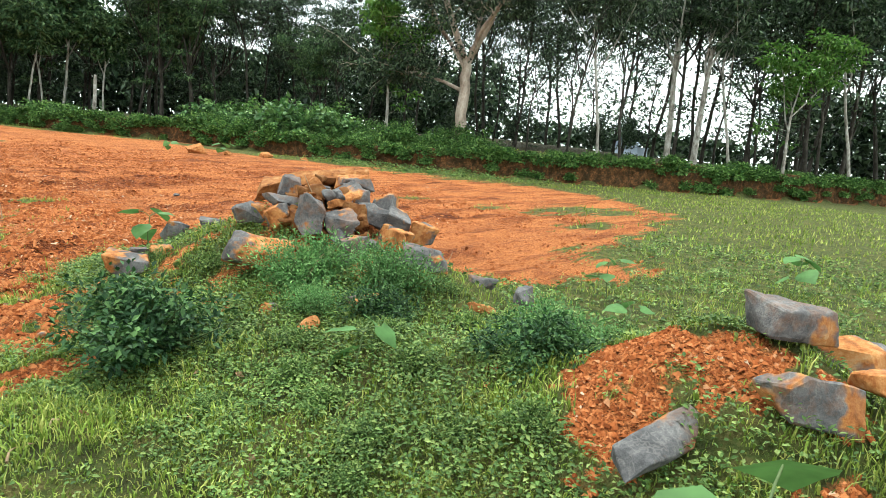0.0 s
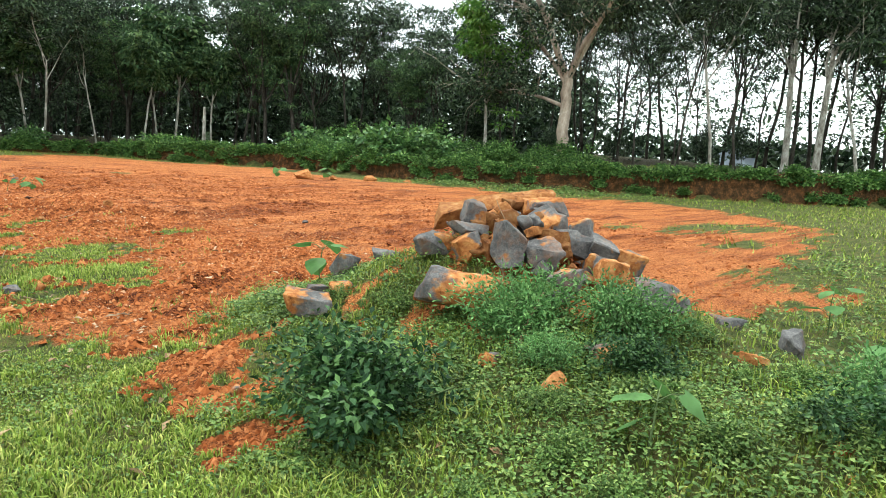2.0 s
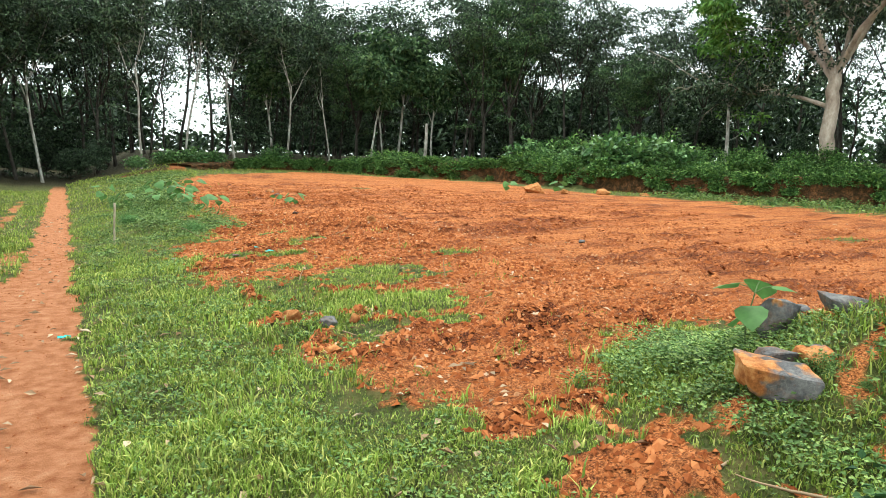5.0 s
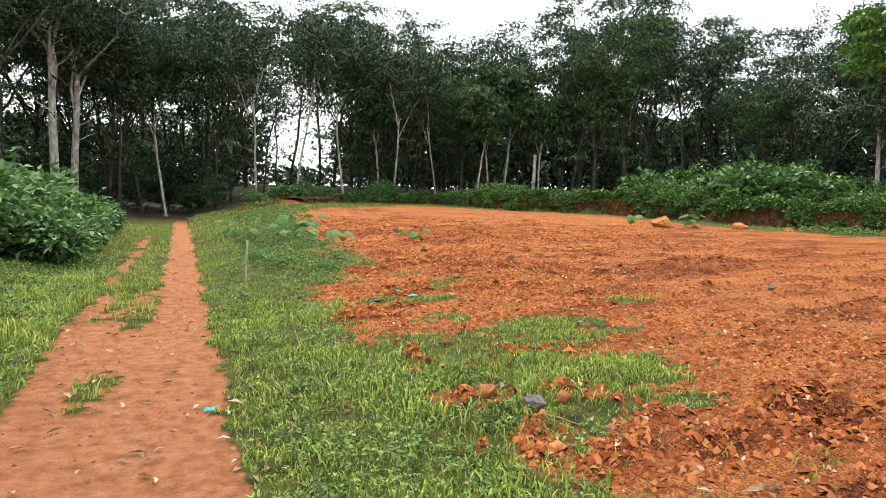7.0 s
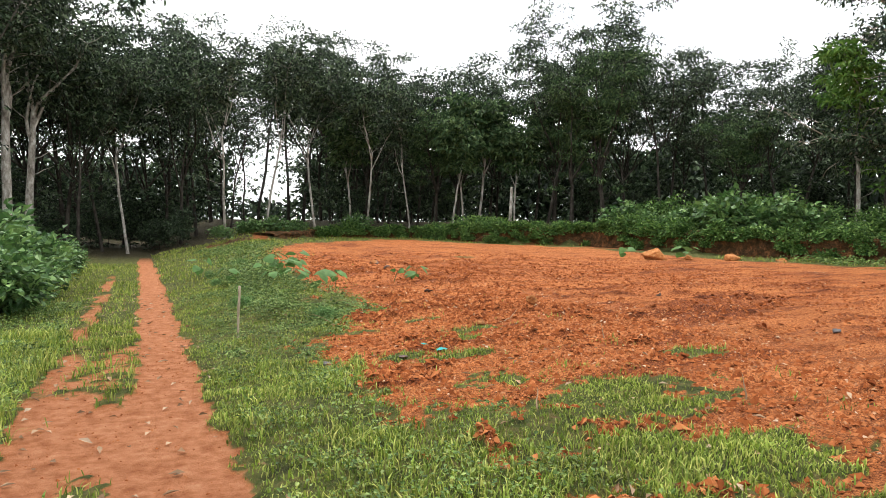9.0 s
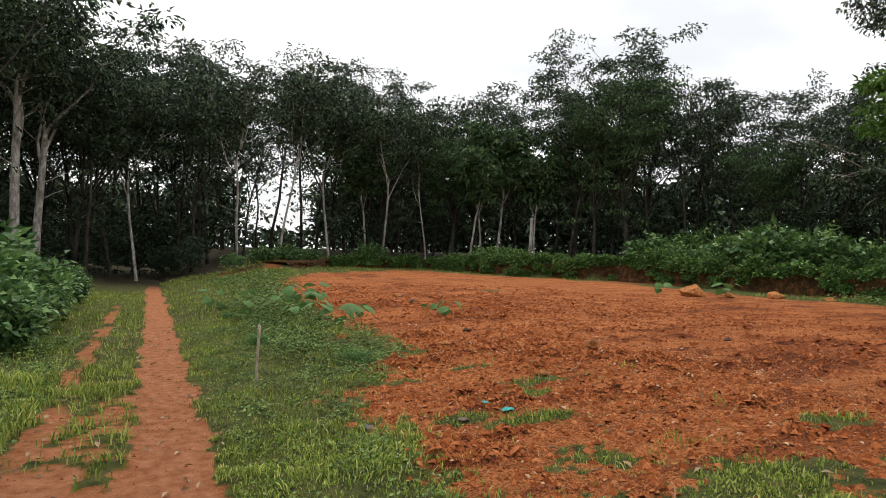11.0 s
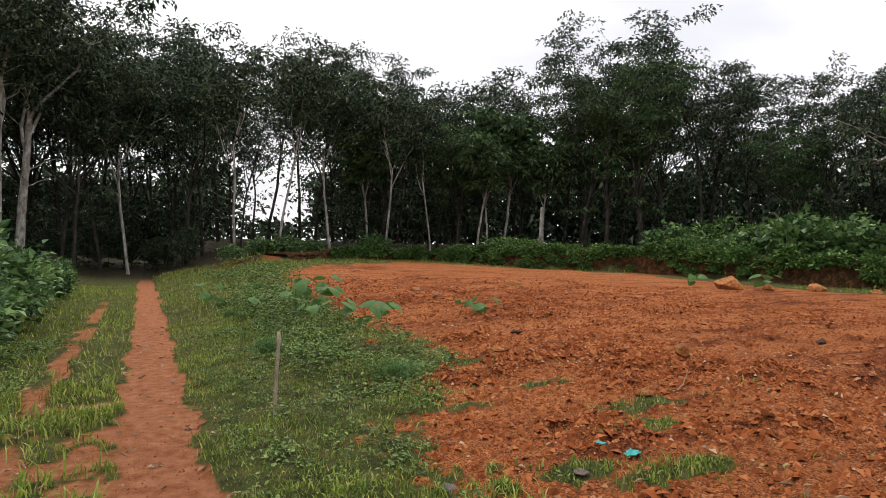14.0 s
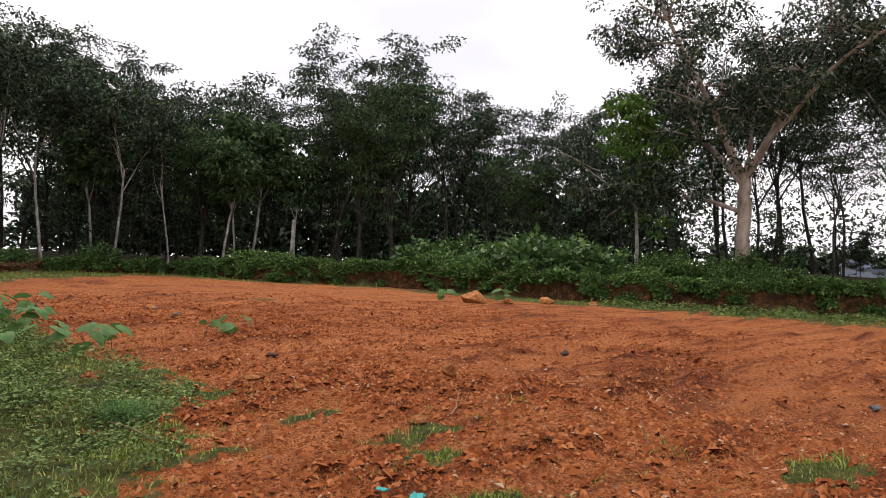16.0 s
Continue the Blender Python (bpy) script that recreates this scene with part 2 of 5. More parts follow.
MAT_DRY = leaf_material("dry_fallen_leaves", (0.16, 0.085, 0.045), (0.32, 0.21, 0.13), (0.5, 0.38, 0.27), 0.1, 0.8, 0.1)
MAT_BARK = bark_material("dark_rubber_bark", (0.018, 0.015, 0.012), (0.048, 0.041, 0.034), (0.12, 0.108, 0.092))
MAT_PALE = bark_material("pale_lichened_bark", (0.10, 0.085, 0.07), (0.36, 0.33, 0.29), (0.64, 0.62, 0.58), 3.6)
MAT_BIG = bark_material("pinkish_peeling_bark", (0.20, 0.15, 0.12), (0.42, 0.34, 0.28), (0.58, 0.50, 0.43), 1.6)
MAT_TWIG = plain_material("dry_twig", (0.30, 0.20, 0.12), 0.85, 30)
MAT_STEM = plain_material("green_stem", (0.10, 0.14, 0.05), 0.7, 30)
MAT_POST = bark_material("weathered_stake", (0.20, 0.16, 0.11), (0.38, 0.31, 0.23), (0.55, 0.49, 0.40), 9)
MAT_TEAL = plain_material("teal_plastic", (0.05, 0.42, 0.40), 0.45, 20, 0.35)
MAT_WALL = plain_material("pale_blue_house_paint", (0.55, 0.62, 0.75), 0.8, 3, 0.15)
MAT_ROOF = plain_material("blue_grey_roof_sheet", (0.42, 0.47, 0.60), 0.6, 3, 0.2)
MAT_GLASS = plain_material("dark_window_glass", (0.05, 0.06, 0.07), 0.15, 3, 0.2)

# ---- the lie of the land ----
FOOT = np.array([(3.2, 45.5), (7.5, 49.5), (11, 53.5), (18, 54), (19.6, 44), (24.0, 40.5), (24.6, 33.5), (25.4, 28.5), (27.2, 24.6),
                 (30.6, 20.6), (33.7, 16.6), (38, 12.8), (46, 8), (60, 2), (120, -12)], float)
FOOT_RISE = np.array([0.1, 0.35, 0.5, 0.55, 0.95, 1.05, 1.05, 1.0, 1.0, 1.05, 1.2, 1.35, 1.3, 1.1, 0.9])
TERRACE = np.vstack([FOOT, [(400, -12), (400, 400), (3.2, 400)]])
SOIL = np.array([(2.3, 9.1), (2.75, 8.0), (3.4, 7.7), (4.2, 8.6), (5.5, 9.1), (7.2, 8.6), (7.6, 6.6), (8.2, 5.2), (10.8, 4.5), (14, 6.2),
                 (22.5, 7.8), (27, 13), (27.6, 18), (24.4, 23.5), (22.4, 27), (22, 33), (23, 39), (18.6, 43), (16, 51), (8, 45), (5.1, 38),
                 (4.1, 31), (3.5, 23), (2.9, 18.7), (2.5, 17.2), (1.9, 17), (2.1, 15.7), (2.0, 12.6), (2.6, 11), (1.95, 10.1)], float)
# grass tufts and swards inside the bare field: x, y, half-width, half-length, thickness
SWARDS = [(2.7, 10.6, 0.7, 0.5, 0.85), (2.9, 11.6, 0.8, 0.6, 0.9), (3.9, 10.9, 0.6, 0.3, 0.8), (3.4, 11.2, 1.0, 0.45, 1), (4.15, 12.9, 0.7, 0.4, 1), (3.3, 13.8, 0.35, 0.3, 0.9), (5.95, 13.8, 0.42, 0.2, 1), (4.05, 15.95, 0.35, 0.25, 0.8),
          (2.5, 12.6, 0.5, 0.6, 0.9), (3.1, 12.6, 0.4, 0.4, 0.8), (4.35, 16.5, 0.4, 0.2, 0.9), (3.4, 15.1, 0.6, 0.22, 0.8), (2.95, 15.4, 0.3, 0.2, 0.8),
          (3.1, 19.2, 0.7, 0.7, 1), (2.3, 17.7, 0.6, 0.5, 1), (4.0, 17.6, 0.3, 0.2, 0.7), (3.7, 10.4, 0.5, 0.25, 0.9), (4.1, 12.4, 0.5, 0.4, 0.9),
          (3.4, 20.6, 0.6, 1.2, 0.9), (23.5, 27.0, 0.9, 0.4, 1), (25.5, 21.5, 2.2, 1.2, 0.9), (26.5, 18.5, 2, 1.5, 0.8), (15.8, 7.6, 1.5, 0.5, 0.8),
          (16.3, 11, 1.0, 0.5, 0.7), (18.7, 9.9, 2.0, 0.7, 0.7), (12.3, 5.6, 1.4, 0.7, 0.8), (15.1, 13, 0.8, 0.4, 0.6), (11, 31, 1.0, 0.5, 0.6), (20, 9, 2, 1, 0.7)]
# bare patches in the turf
SCARS = [(3.05, 7.05, 0.48, 0.26), (2.75, 6.45, 0.36, 0.28), (2.66, 5.75, 0.3, 0.25), (2.85, 6.8, 0.3, 0.4), (2.25, 10.9, 0.3, 0.25), (3.1, 7.9, 0.5, 0.15),
         (4.25, 2.2, 0.64, 0.62), (5.5, 6.0, 1.15, 0.95), (5.0, 4.9, 0.3, 0.3), (3.5, 1.2, 0.3, 0.2)]


def seg_distance(x, y, line):
    best, along = np.full(x.shape, 1e9), np.zeros(x.shape)
    for k in range(len(line) - 1):
        a, d = line[k], line[k + 1] - line[k]
        s = np.clip(((x - a[0]) * d[0] + (y - a[1]) * d[1]) / (d @ d), 0, 1)
        r = np.hypot(x - a[0] - s * d[0], y - a[1] - s * d[1])
        along = np.where(r < best, k + s, along)
        best = np.minimum(best, r)
    return best, along


def inside(x, y, poly):
    hit = np.zeros(x.shape, bool)
    for (ax, ay), (bx, by) in zip(poly, np.roll(poly, -1, 0)):
        cross = (ay > y) != (by > y)
        with np.errstate(divide="ignore", invalid="ignore"):
            hit ^= cross & (x < (bx - ax) * (y - ay) / (by - ay) + ax)
    return hit


def smooth(v, a, b):
    s = np.clip((v - a) / (b - a), 0, 1)
    return s * s * (3 - 2 * s)


NOISE_TABLE = np.random.RandomState(5).rand(256, 256)


def value_noise(x, y, size):
    u, v = np.asarray(x) / size + 100.37, np.asarray(y) / size + 71.73
    i, j = np.floor(u).astype(int), np.floor(v).astype(int)
    fu, fv = u - i, v - j
    fu, fv = fu * fu * (3 - 2 * fu), fv * fv * (3 - 2 * fv)
    g = lambda a, b: NOISE_TABLE[a % 256, b % 256]
    return (g(i, j) * (1 - fu) + g(i + 1, j) * fu) * (1 - fv) + (g(i, j + 1) * (1 - fu) + g(i + 1, j + 1) * fu) * fv - 0.5


def base_height(x, y):
    x, y = np.asarray(x, float), np.asarray(y, float)
    field = np.clip(0.02 + 0.005 * np.clip(x, 0, 45) + 0.019 * np.clip(y, 0, 60), 0, None)
    z = field * np.clip((x - 0.7) / 5, 0, 1) ** 0.7
    d, _ = seg_distance(x, y, np.array([(4.1, 1.0), (4.4, 4.5), (5.4, 6.4)]))
    z = z + 0.45 * np.exp(-(d / 1.45) ** 2)
    z = z + 0.58 * np.exp(-((x - 5.6) ** 2 + (y - 6.05) ** 2) / 0.74 ** 2) + 0.34 * np.exp(-((x - 5.25) ** 2 + (y - 4.65) ** 2) / 0.5 ** 2) + 0.26 * np.exp(-((x - 5.5) ** 2 + (y - 3.95) ** 2) / 0.55 ** 2) + 0.52 * np.exp(-((x - 4.5) ** 2 + (y - 1.85) ** 2) / 0.8 ** 2)
    z = z + 0.28 * np.exp(-((x - 4.95) ** 2 + (y - 7.1) ** 2) / 0.85 ** 2) + 0.10 * np.exp(-((x - 2.28) ** 2 + (y - 10.6) ** 2) / 0.3 ** 2) + 0.07 * np.exp(-((x - 3.05) ** 2 + (y - 7.0) ** 2) / 0.35 ** 2)
    z = z + 0.2 * np.exp(-((x - 4.0) ** 2 + (y - 6.95) ** 2) / 0.55 ** 2)
    z = z + 0.18 * np.exp(-((x - 2.7) / 0.7) ** 2) * smooth(y, 18.5, 20.5) * smooth(-y, -31, -27)
    far, along = seg_distance(x, y, FOOT)
    rise = np.interp(along, np.arange(len(FOOT)), FOOT_RISE)
    back = inside(x, y, TERRACE)
    wob = 0.12 * value_noise(x, y, 0.9)
    z = z + np.where(back, (rise * smooth(far + wob, 0.75, 1.4) + np.clip(far, 0, 30) * 0.03) * smooth(x, 3.0, 7.5), 0)
    z = z + 0.35 * smooth(-x, 1.6, 4.5)
    return z


def soil_cover(x, y):
    """0 turf ... 1 bare soil, from the plan of the field."""
    x, y = np.asarray(x, float), np.asarray(y, float)
    d, _ = seg_distance(x, y, np.vstack([SOIL, SOIL[:1]]))
    d = np.where(inside(x, y, SOIL), d, -d)
    d = d + 0.55 * value_noise(x, y, 0.45) + 0.35 * value_noise(x, y, 0.17) + 0.02 * np.clip(y - 14, 0, 40) * value_noise(x, y, 2.0)
    s = smooth(d + 0.5 * value_noise(x, y, 0.11) + 0.5 * value_noise(x + 7, y, 0.055), -0.45, 0.42)
    for cx, cy, rx, ry, k in SWARDS:
        r = np.hypot((x - cx) / rx, (y - cy) / ry) + 1.1 * value_noise(x, y, 0.3) + 0.7 * value_noise(x + 9, y, 0.1) + 0.9 * value_noise(x, y + 9, 0.055)
        s = s * (1 - k * smooth(-r, -1.35, -0.45))
    for cx, cy, rx, ry in SCARS:
        r = np.hypot((x - cx) / rx, (y - cy) / ry) + 1.7 * value_noise(x + 3, y, 0.25)
        s = np.maximum(s, smooth(-r - 1.1 * value_noise(x, y, 0.1) - 0.9 * value_noise(x, y + 4, 0.055), -1.45, -0.45))
    return s


def track_cover(x, y):
    x, y = np.asarray(x, float), np.asarray(y, float)
    xx = x + 0.16 * value_noise(x * 0.3, y, 0.5) + 0.14 * value_noise(x, y, 0.16) + 0.10 * value_noise(x, y + 3, 0.06) + 0.004 * np.clip(y - 22, 0, 40)
    right = smooth(xx, -0.14, 0.02) * smooth(-xx, -0.69, -0.56)
    wide = smooth(xx, -1.02, -0.86) * smooth(-xx, -0.69, -0.56) * smooth(-(y + 5 * value_noise(x, y, 0.5) + 4.0 * value_noise(x, y, 0.2) + 3 * value_noise(x, y, 0.07)), -19.5, -15.0)
    left = 0.85 * smooth(xx, -1.06, -0.94) * smooth(-xx, 0.62, 0.76) * smooth(value_noise(x, y, 0.7), -0.42, -0.1) * smooth(-y, -40, -30)
    isle = smooth(-(np.hypot((x + 0.42) / 0.18, (y - 12.4) / 0.4) + 1.5 * value_noise(x, y, 0.2) + 1.2 * value_noise(x, y, 0.06)), -1.3, -0.4)
    isle = np.maximum(isle, smooth(-(np.hypot((x - 0.33) / 0.14, (y - 14.8) / 0.16) + 1.5 * value_noise(x, y, 0.15) + 1.2 * value_noise(x, y, 0.06)), -1.3, -0.4))
    return np.maximum(np.maximum(right, wide * (1 - isle)), left) * smooth(-y, -52, -42)


def churn(x, y):
    """Where the field's soil lies broken into clods: 0 packed ... 1 churned."""
    x, y = np.asarray(x, float), np.asarray(y, float)
    v = value_noise(x * 0.55, y, 0.75) + 0.7 * value_noise(x * 0.6 + 4, y, 0.3) + 0.45 * value_noise(x, y, 0.13)
    v = v - 0.06 + 0.5 * np.exp(-((x - 6.8) / 3.8) ** 2 - ((y - 17.3) / 1.5) ** 2) + 0.3 * np.exp(-((x - 5.8) / 1.6) ** 2 - ((y - 15.2) / 0.8) ** 2) - 0.12 * smooth(y, 22, 30) - 0.1 * smooth(x, 9, 14)
    return smooth(v, 0.03, 0.36)


def surface(x, y):
    """Height of the ground with its small relief."""
    x, y = np.asarray(x, float), np.asarray(y, float)
    z = base_height(x, y)
    bare = np.maximum(soil_cover(x, y), 0)
    z = z + bare * (0.06 * value_noise(x, y, 0.7) + 0.075 * value_noise(x * 0.8, y, 0.26) * smooth(value_noise(x, y, 1.9), -0.25, 0.2) + 0.035 * value_noise(x, y, 0.12) + churn(x, y) * (0.035 + 0.15 * value_noise(x + 2, y, 0.2) + 0.10 * value_noise(x, y + 5, 0.11)))
    # wheel ruts pressed across the field
    for ox, oy, dx, dy in ((9.5, 13.2, 0.98, 0.18), (9.5, 14.9, 0.98, 0.18), (12, 17.5, 0.96, 0.28), (12, 19.3, 0.96, 0.28)):
        across = (x - ox) * -dy + (y - oy) * dx
        z = z - bare * 0.085 * np.exp(-(across / 0.18) ** 2) * smooth(x, 5, 8) * (0.8 + value_noise(x, y, 0.25))
    road = track_cover(x, y)
    z = z - 0.035 * road + 0.012 * road * value_noise(x, y * 0.22, 0.17) + 0.006 * road * value_noise(x, y, 0.09)
    z = z + (1 - bare) * (1 - road) * (0.05 * value_noise(x, y, 0.5) + 0.03 * value_noise(x, y, 0.15))
    return z


def height(x, y):
    return float(surface(np.array([x]), np.array([y]))[0])


# ---- mesh helpers ----
def raw_mesh(name, co, faces, mat, smooth_faces=False):
    """A mesh from arrays: co (n, 3) and faces (m, 3 or 4)."""
    me = bpy.data.meshes.new(name)
    co, faces = np.asarray(co, np.float32), np.asarray(faces, np.int32)
    k = faces.shape[1]
    me.vertices.add(len(co))
    me.vertices.foreach_set("co", co.ravel())
    me.loops.add(faces.size)
    me.loops.foreach_set("vertex_index", faces.ravel())
    me.polygons.add(len(faces))
    me.polygons.foreach_set("loop_start", np.arange(0, faces.size, k, dtype=np.int32))
    me.polygons.foreach_set("use_smooth", np.full(len(faces), smooth_faces))
    me.update(calc_edges=True)
    me.materials.append(mat)
    return me


def part_of(name, me, parent, label=""):
    ob = new(name, me)
    ob.parent = parent
    if label:
        ob["label"] = label
    return ob


def tube(path, radii, sides=6):
    """Arrays of a tapered tube along a path."""
    path, radii = np.asarray(path, float), np.asarray(radii, float)
    tang = np.gradient(path, axis=0)
    tang /= np.linalg.norm(tang, axis=1)[:, None] + 1e-9
    ref = np.where(np.abs(tang[:, 2:3]) > 0.9, [[1.0, 0, 0]], [[0, 0, 1.0]])
    u = np.cross(tang, ref)
    u /= np.linalg.norm(u, axis=1)[:, None] + 1e-9
    v = np.cross(tang, u)
    a = np.arange(sides) * 2 * np.pi / sides
    ring = path[:, None] + radii[:, None, None] * (np.cos(a)[None, :, None] * u[:, None] + np.sin(a)[None, :, None] * v[:, None])
    n = len(path)
    i, j = np.meshgrid(np.arange(n - 1), np.arange(sides), indexing="ij")
    k = (j + 1) % sides
    quads = np.stack([i * sides + j, i * sides + k, (i + 1) * sides + k, (i + 1) * sides + j], -1).reshape(-1, 4)
    return ring.reshape(-1, 3), quads


def joined(pieces):
    cos, faces, at = [], [], 0
    for co, fa in pieces:
        cos.append(co)
        faces.append(fa + at)
        at += len(co)
    return np.concatenate(cos), np.concatenate(faces)


def unit(v):
    return v / (np.linalg.norm(v, axis=-1, keepdims=True) + 1e-9)


def leaf_arrays(rng, pos, heading, length, width, fold=0.25, curl=0.3):
    """Folded four-point leaves: (4n, 3) and triangles."""
    n = len(pos)
    heading = unit(heading)
    side = unit(np.cross(heading, np.array([0, 0, 1.0]) + rng.normal(0, 0.35, (n, 3))))
    up = np.cross(side, heading)
    length, width = np.broadcast_to(length, n)[:, None], np.broadcast_to(width, n)[:, None]
    mid = pos + heading * length * 0.45 + up * length * curl * 0.4
    tip = pos + heading * length
    co = np.stack([pos, mid + side * width / 2 + up * width * fold, tip, mid - side * width / 2 + up * width * fold], 1).reshape(-1, 3)
    base = np.arange(n)[:, None] * 4
    tri = np.concatenate([base + [0, 1, 2], base + [0, 2, 3]], 0)
    return co, tri

# ---- ground ----
def spread_axis(lo, hi, fine, far_lo, far_hi, grow=1.13):
    mid = list(np.arange(lo, hi + fine / 2, fine))
    out, step = [], fine
    x = lo
    while x > far_lo:
        step *= grow
        x -= step
        out.append(x)
    up, step, x = [], fine, hi
    while x < far_hi:
        step = min(step * grow, max(0.45, (x - hi) * 0.09)) if x < hi + 40 else step * grow
        x += max(step, fine)
        up.append(x)
    return np.array(out[::-1] + mid + up)


def build_ground():
    xs, ys = spread_axis(-1.2, 7.0, 0.055, -900, 900), spread_axis(1.2, 20.0, 0.055, -900, 900)
    gx, gy = np.meshgrid(xs, ys)
    x, y = gx.ravel(), gy.ravel()
    z = surface(x, y)
    n, w = len(ys), len(xs)
    i, j = np.meshgrid(np.arange(n - 1), np.arange(w - 1), indexing="ij")
    quads = np.stack([i * w + j, i * w + j + 1, (i + 1) * w + j + 1, (i + 1) * w + j], -1).reshape(-1, 4)
    me = raw_mesh("ground", np.stack([x, y, z], 1), quads, MAT_GROUND, True)
    soil, road = soil_cover(x, y), track_cover(x, y)
    far, _ = seg_distance(x, y, FOOT)
    back = inside(x, y, TERRACE)
    face = (far < 0.9) & (back | (far < 0.25))
    face |= back & (far < 2.2)
    turf = (1 - np.maximum(soil, road))
    turf = np.where(face, 0.1, turf)
    wood = np.where(back, smooth(far, 1.5, 5), 0)
    wood = np.maximum(wood, smooth(y, 40, 50) * (x < 6))
    wood = np.maximum(wood, smooth(-x, 5, 8))
    data = np.zeros((len(x), 4), np.float32)
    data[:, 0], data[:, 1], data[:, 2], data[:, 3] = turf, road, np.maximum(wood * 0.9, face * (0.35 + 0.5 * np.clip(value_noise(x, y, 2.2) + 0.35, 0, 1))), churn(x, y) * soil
    layer = me.color_attributes.new("cover", "FLOAT_COLOR", "POINT")
    layer.data.foreach_set("color", data.ravel())
    tagged(new("ground", me), "red laterite field and track with patchy turf", "ground", kind="structure")


build_ground()


def build_bank():
    """The cut soil face at the edge of the field, ragged and steep, with its lip."""
    m, n, l, b = shader("cut_soil_face", 0.95, 0.1)
    p = position(n, l)
    f, g = noise_node(n, l, 3.2, 6, 0.7, p), noise_node(n, l, 16, 6, 0.7, p)
    col = ramp(n, l, f, [(0.38, (0.05, 0.028, 0.015)), (0.50, (0.13, 0.062, 0.028)), (0.64, (0.30, 0.125, 0.05))])
    col = mix(n, l, ramp(n, l, g, [(0.4, (0.8, 0.8, 0.8)), (0.6, (0, 0, 0))]), col, (0.035, 0.028, 0.012))
    l.new(col, b.inputs["Base Color"])
    bumped(n, l, b, g, 1.0, 0.12)
    pts, rises = [], []
    for k in range(1, len(FOOT) - 2):
        size = np.linalg.norm(FOOT[k + 1] - FOOT[k])
        for s in np.arange(0, 1, 0.16 / size):
            pts.append(FOOT[k] + (FOOT[k + 1] - FOOT[k]) * s)
            rises.append(np.interp(k + s, np.arange(len(FOOT)), FOOT_RISE))
    pts, rises = np.array(pts), np.array(rises)
    tang = unit(np.gradient(pts, axis=0))
    soft = np.stack([np.convolve(np.pad(tang[:, c], 6, "edge"), np.ones(13) / 13, "valid") for c in range(2)], 1)
    out = np.stack([-soft[:, 1], soft[:, 0]], 1)
    levels = [(-0.05, -0.15), (0.0, 0.1), (0.05, 0.3), (0.08, 0.5), (0.06, 0.72), (0.12, 0.9), (0.3, 1.04), (0.8, 1.06), (1.5, 1.06), (2.3, 0.9)]
    rows = []
    for back, up in levels:
        q = pts + out * (back + 0.18 * value_noise(pts[:, 0], pts[:, 1] + up * 2, 0.5) + 0.12 * value_noise(pts[:, 0] + up * 3, pts[:, 1], 0.2))[:, None]
        base = base_height(pts[:, 0] - out[:, 0] * 0.3, pts[:, 1] - out[:, 1] * 0.3)
        rows.append(np.column_stack([q, base + rises * up * (1 + 0.25 * value_noise(pts[:, 0], pts[:, 1], 0.8)) + 0.03]))
    co = np.array(rows)
    w = len(pts)
    i, j = np.meshgrid(np.arange(len(levels) - 1), np.arange(w - 1), indexing="ij")
    quads = np.stack([i * w + j, i * w + j + 1, (i + 1) * w + j + 1, (i + 1) * w + j], -1).reshape(-1, 4)
    tagged(new("soil_bank", raw_mesh("soil_bank", co.reshape(-1, 3), quads, m, False)), "steep cut bank of dark and orange soil", "bank", kind="structure")


build_bank()


# ---- trees ----
def branch_path(rng, start, heading, length, steps, wander, lift):
    pts, p, d = [np.array(start, float)], np.array(start, float), np.array(heading, float)
    d /= np.linalg.norm(d)
    for _ in range(steps):
        d = d + rng.normal(0, wander, 3) + np.array([0, 0, lift])
        d /= np.linalg.norm(d)
        p = p + d * length / steps
        pts.append(p.copy())
    return np.array(pts), d


def clump_leaves(rng, centres, sizes, per, length, width, droop=0.35, flat=0.6):
    pos, head = [], []
    for c, s in zip(centres, sizes):
        k = max(6, int(per * s * s))
        off = rng.normal(0, 1, (k, 3))
        off = unit(off) * (rng.rand(k, 1) ** 0.34) * s
        off[:, 2] = np.abs(off[:, 2]) * flat - 0.25 * s
        pos.append(c + off)
        h = off / s + rng.normal(0, 0.45, (k, 3))
        h[:, 2] -= droop
        head.append(h)
    pos, head = np.concatenate(pos), np.concatenate(head)
    n = len(pos)
    return leaf_arrays(rng, pos, head, length * rng.uniform(0.6, 1.3, n), width * rng.uniform(0.7, 1.3, n))


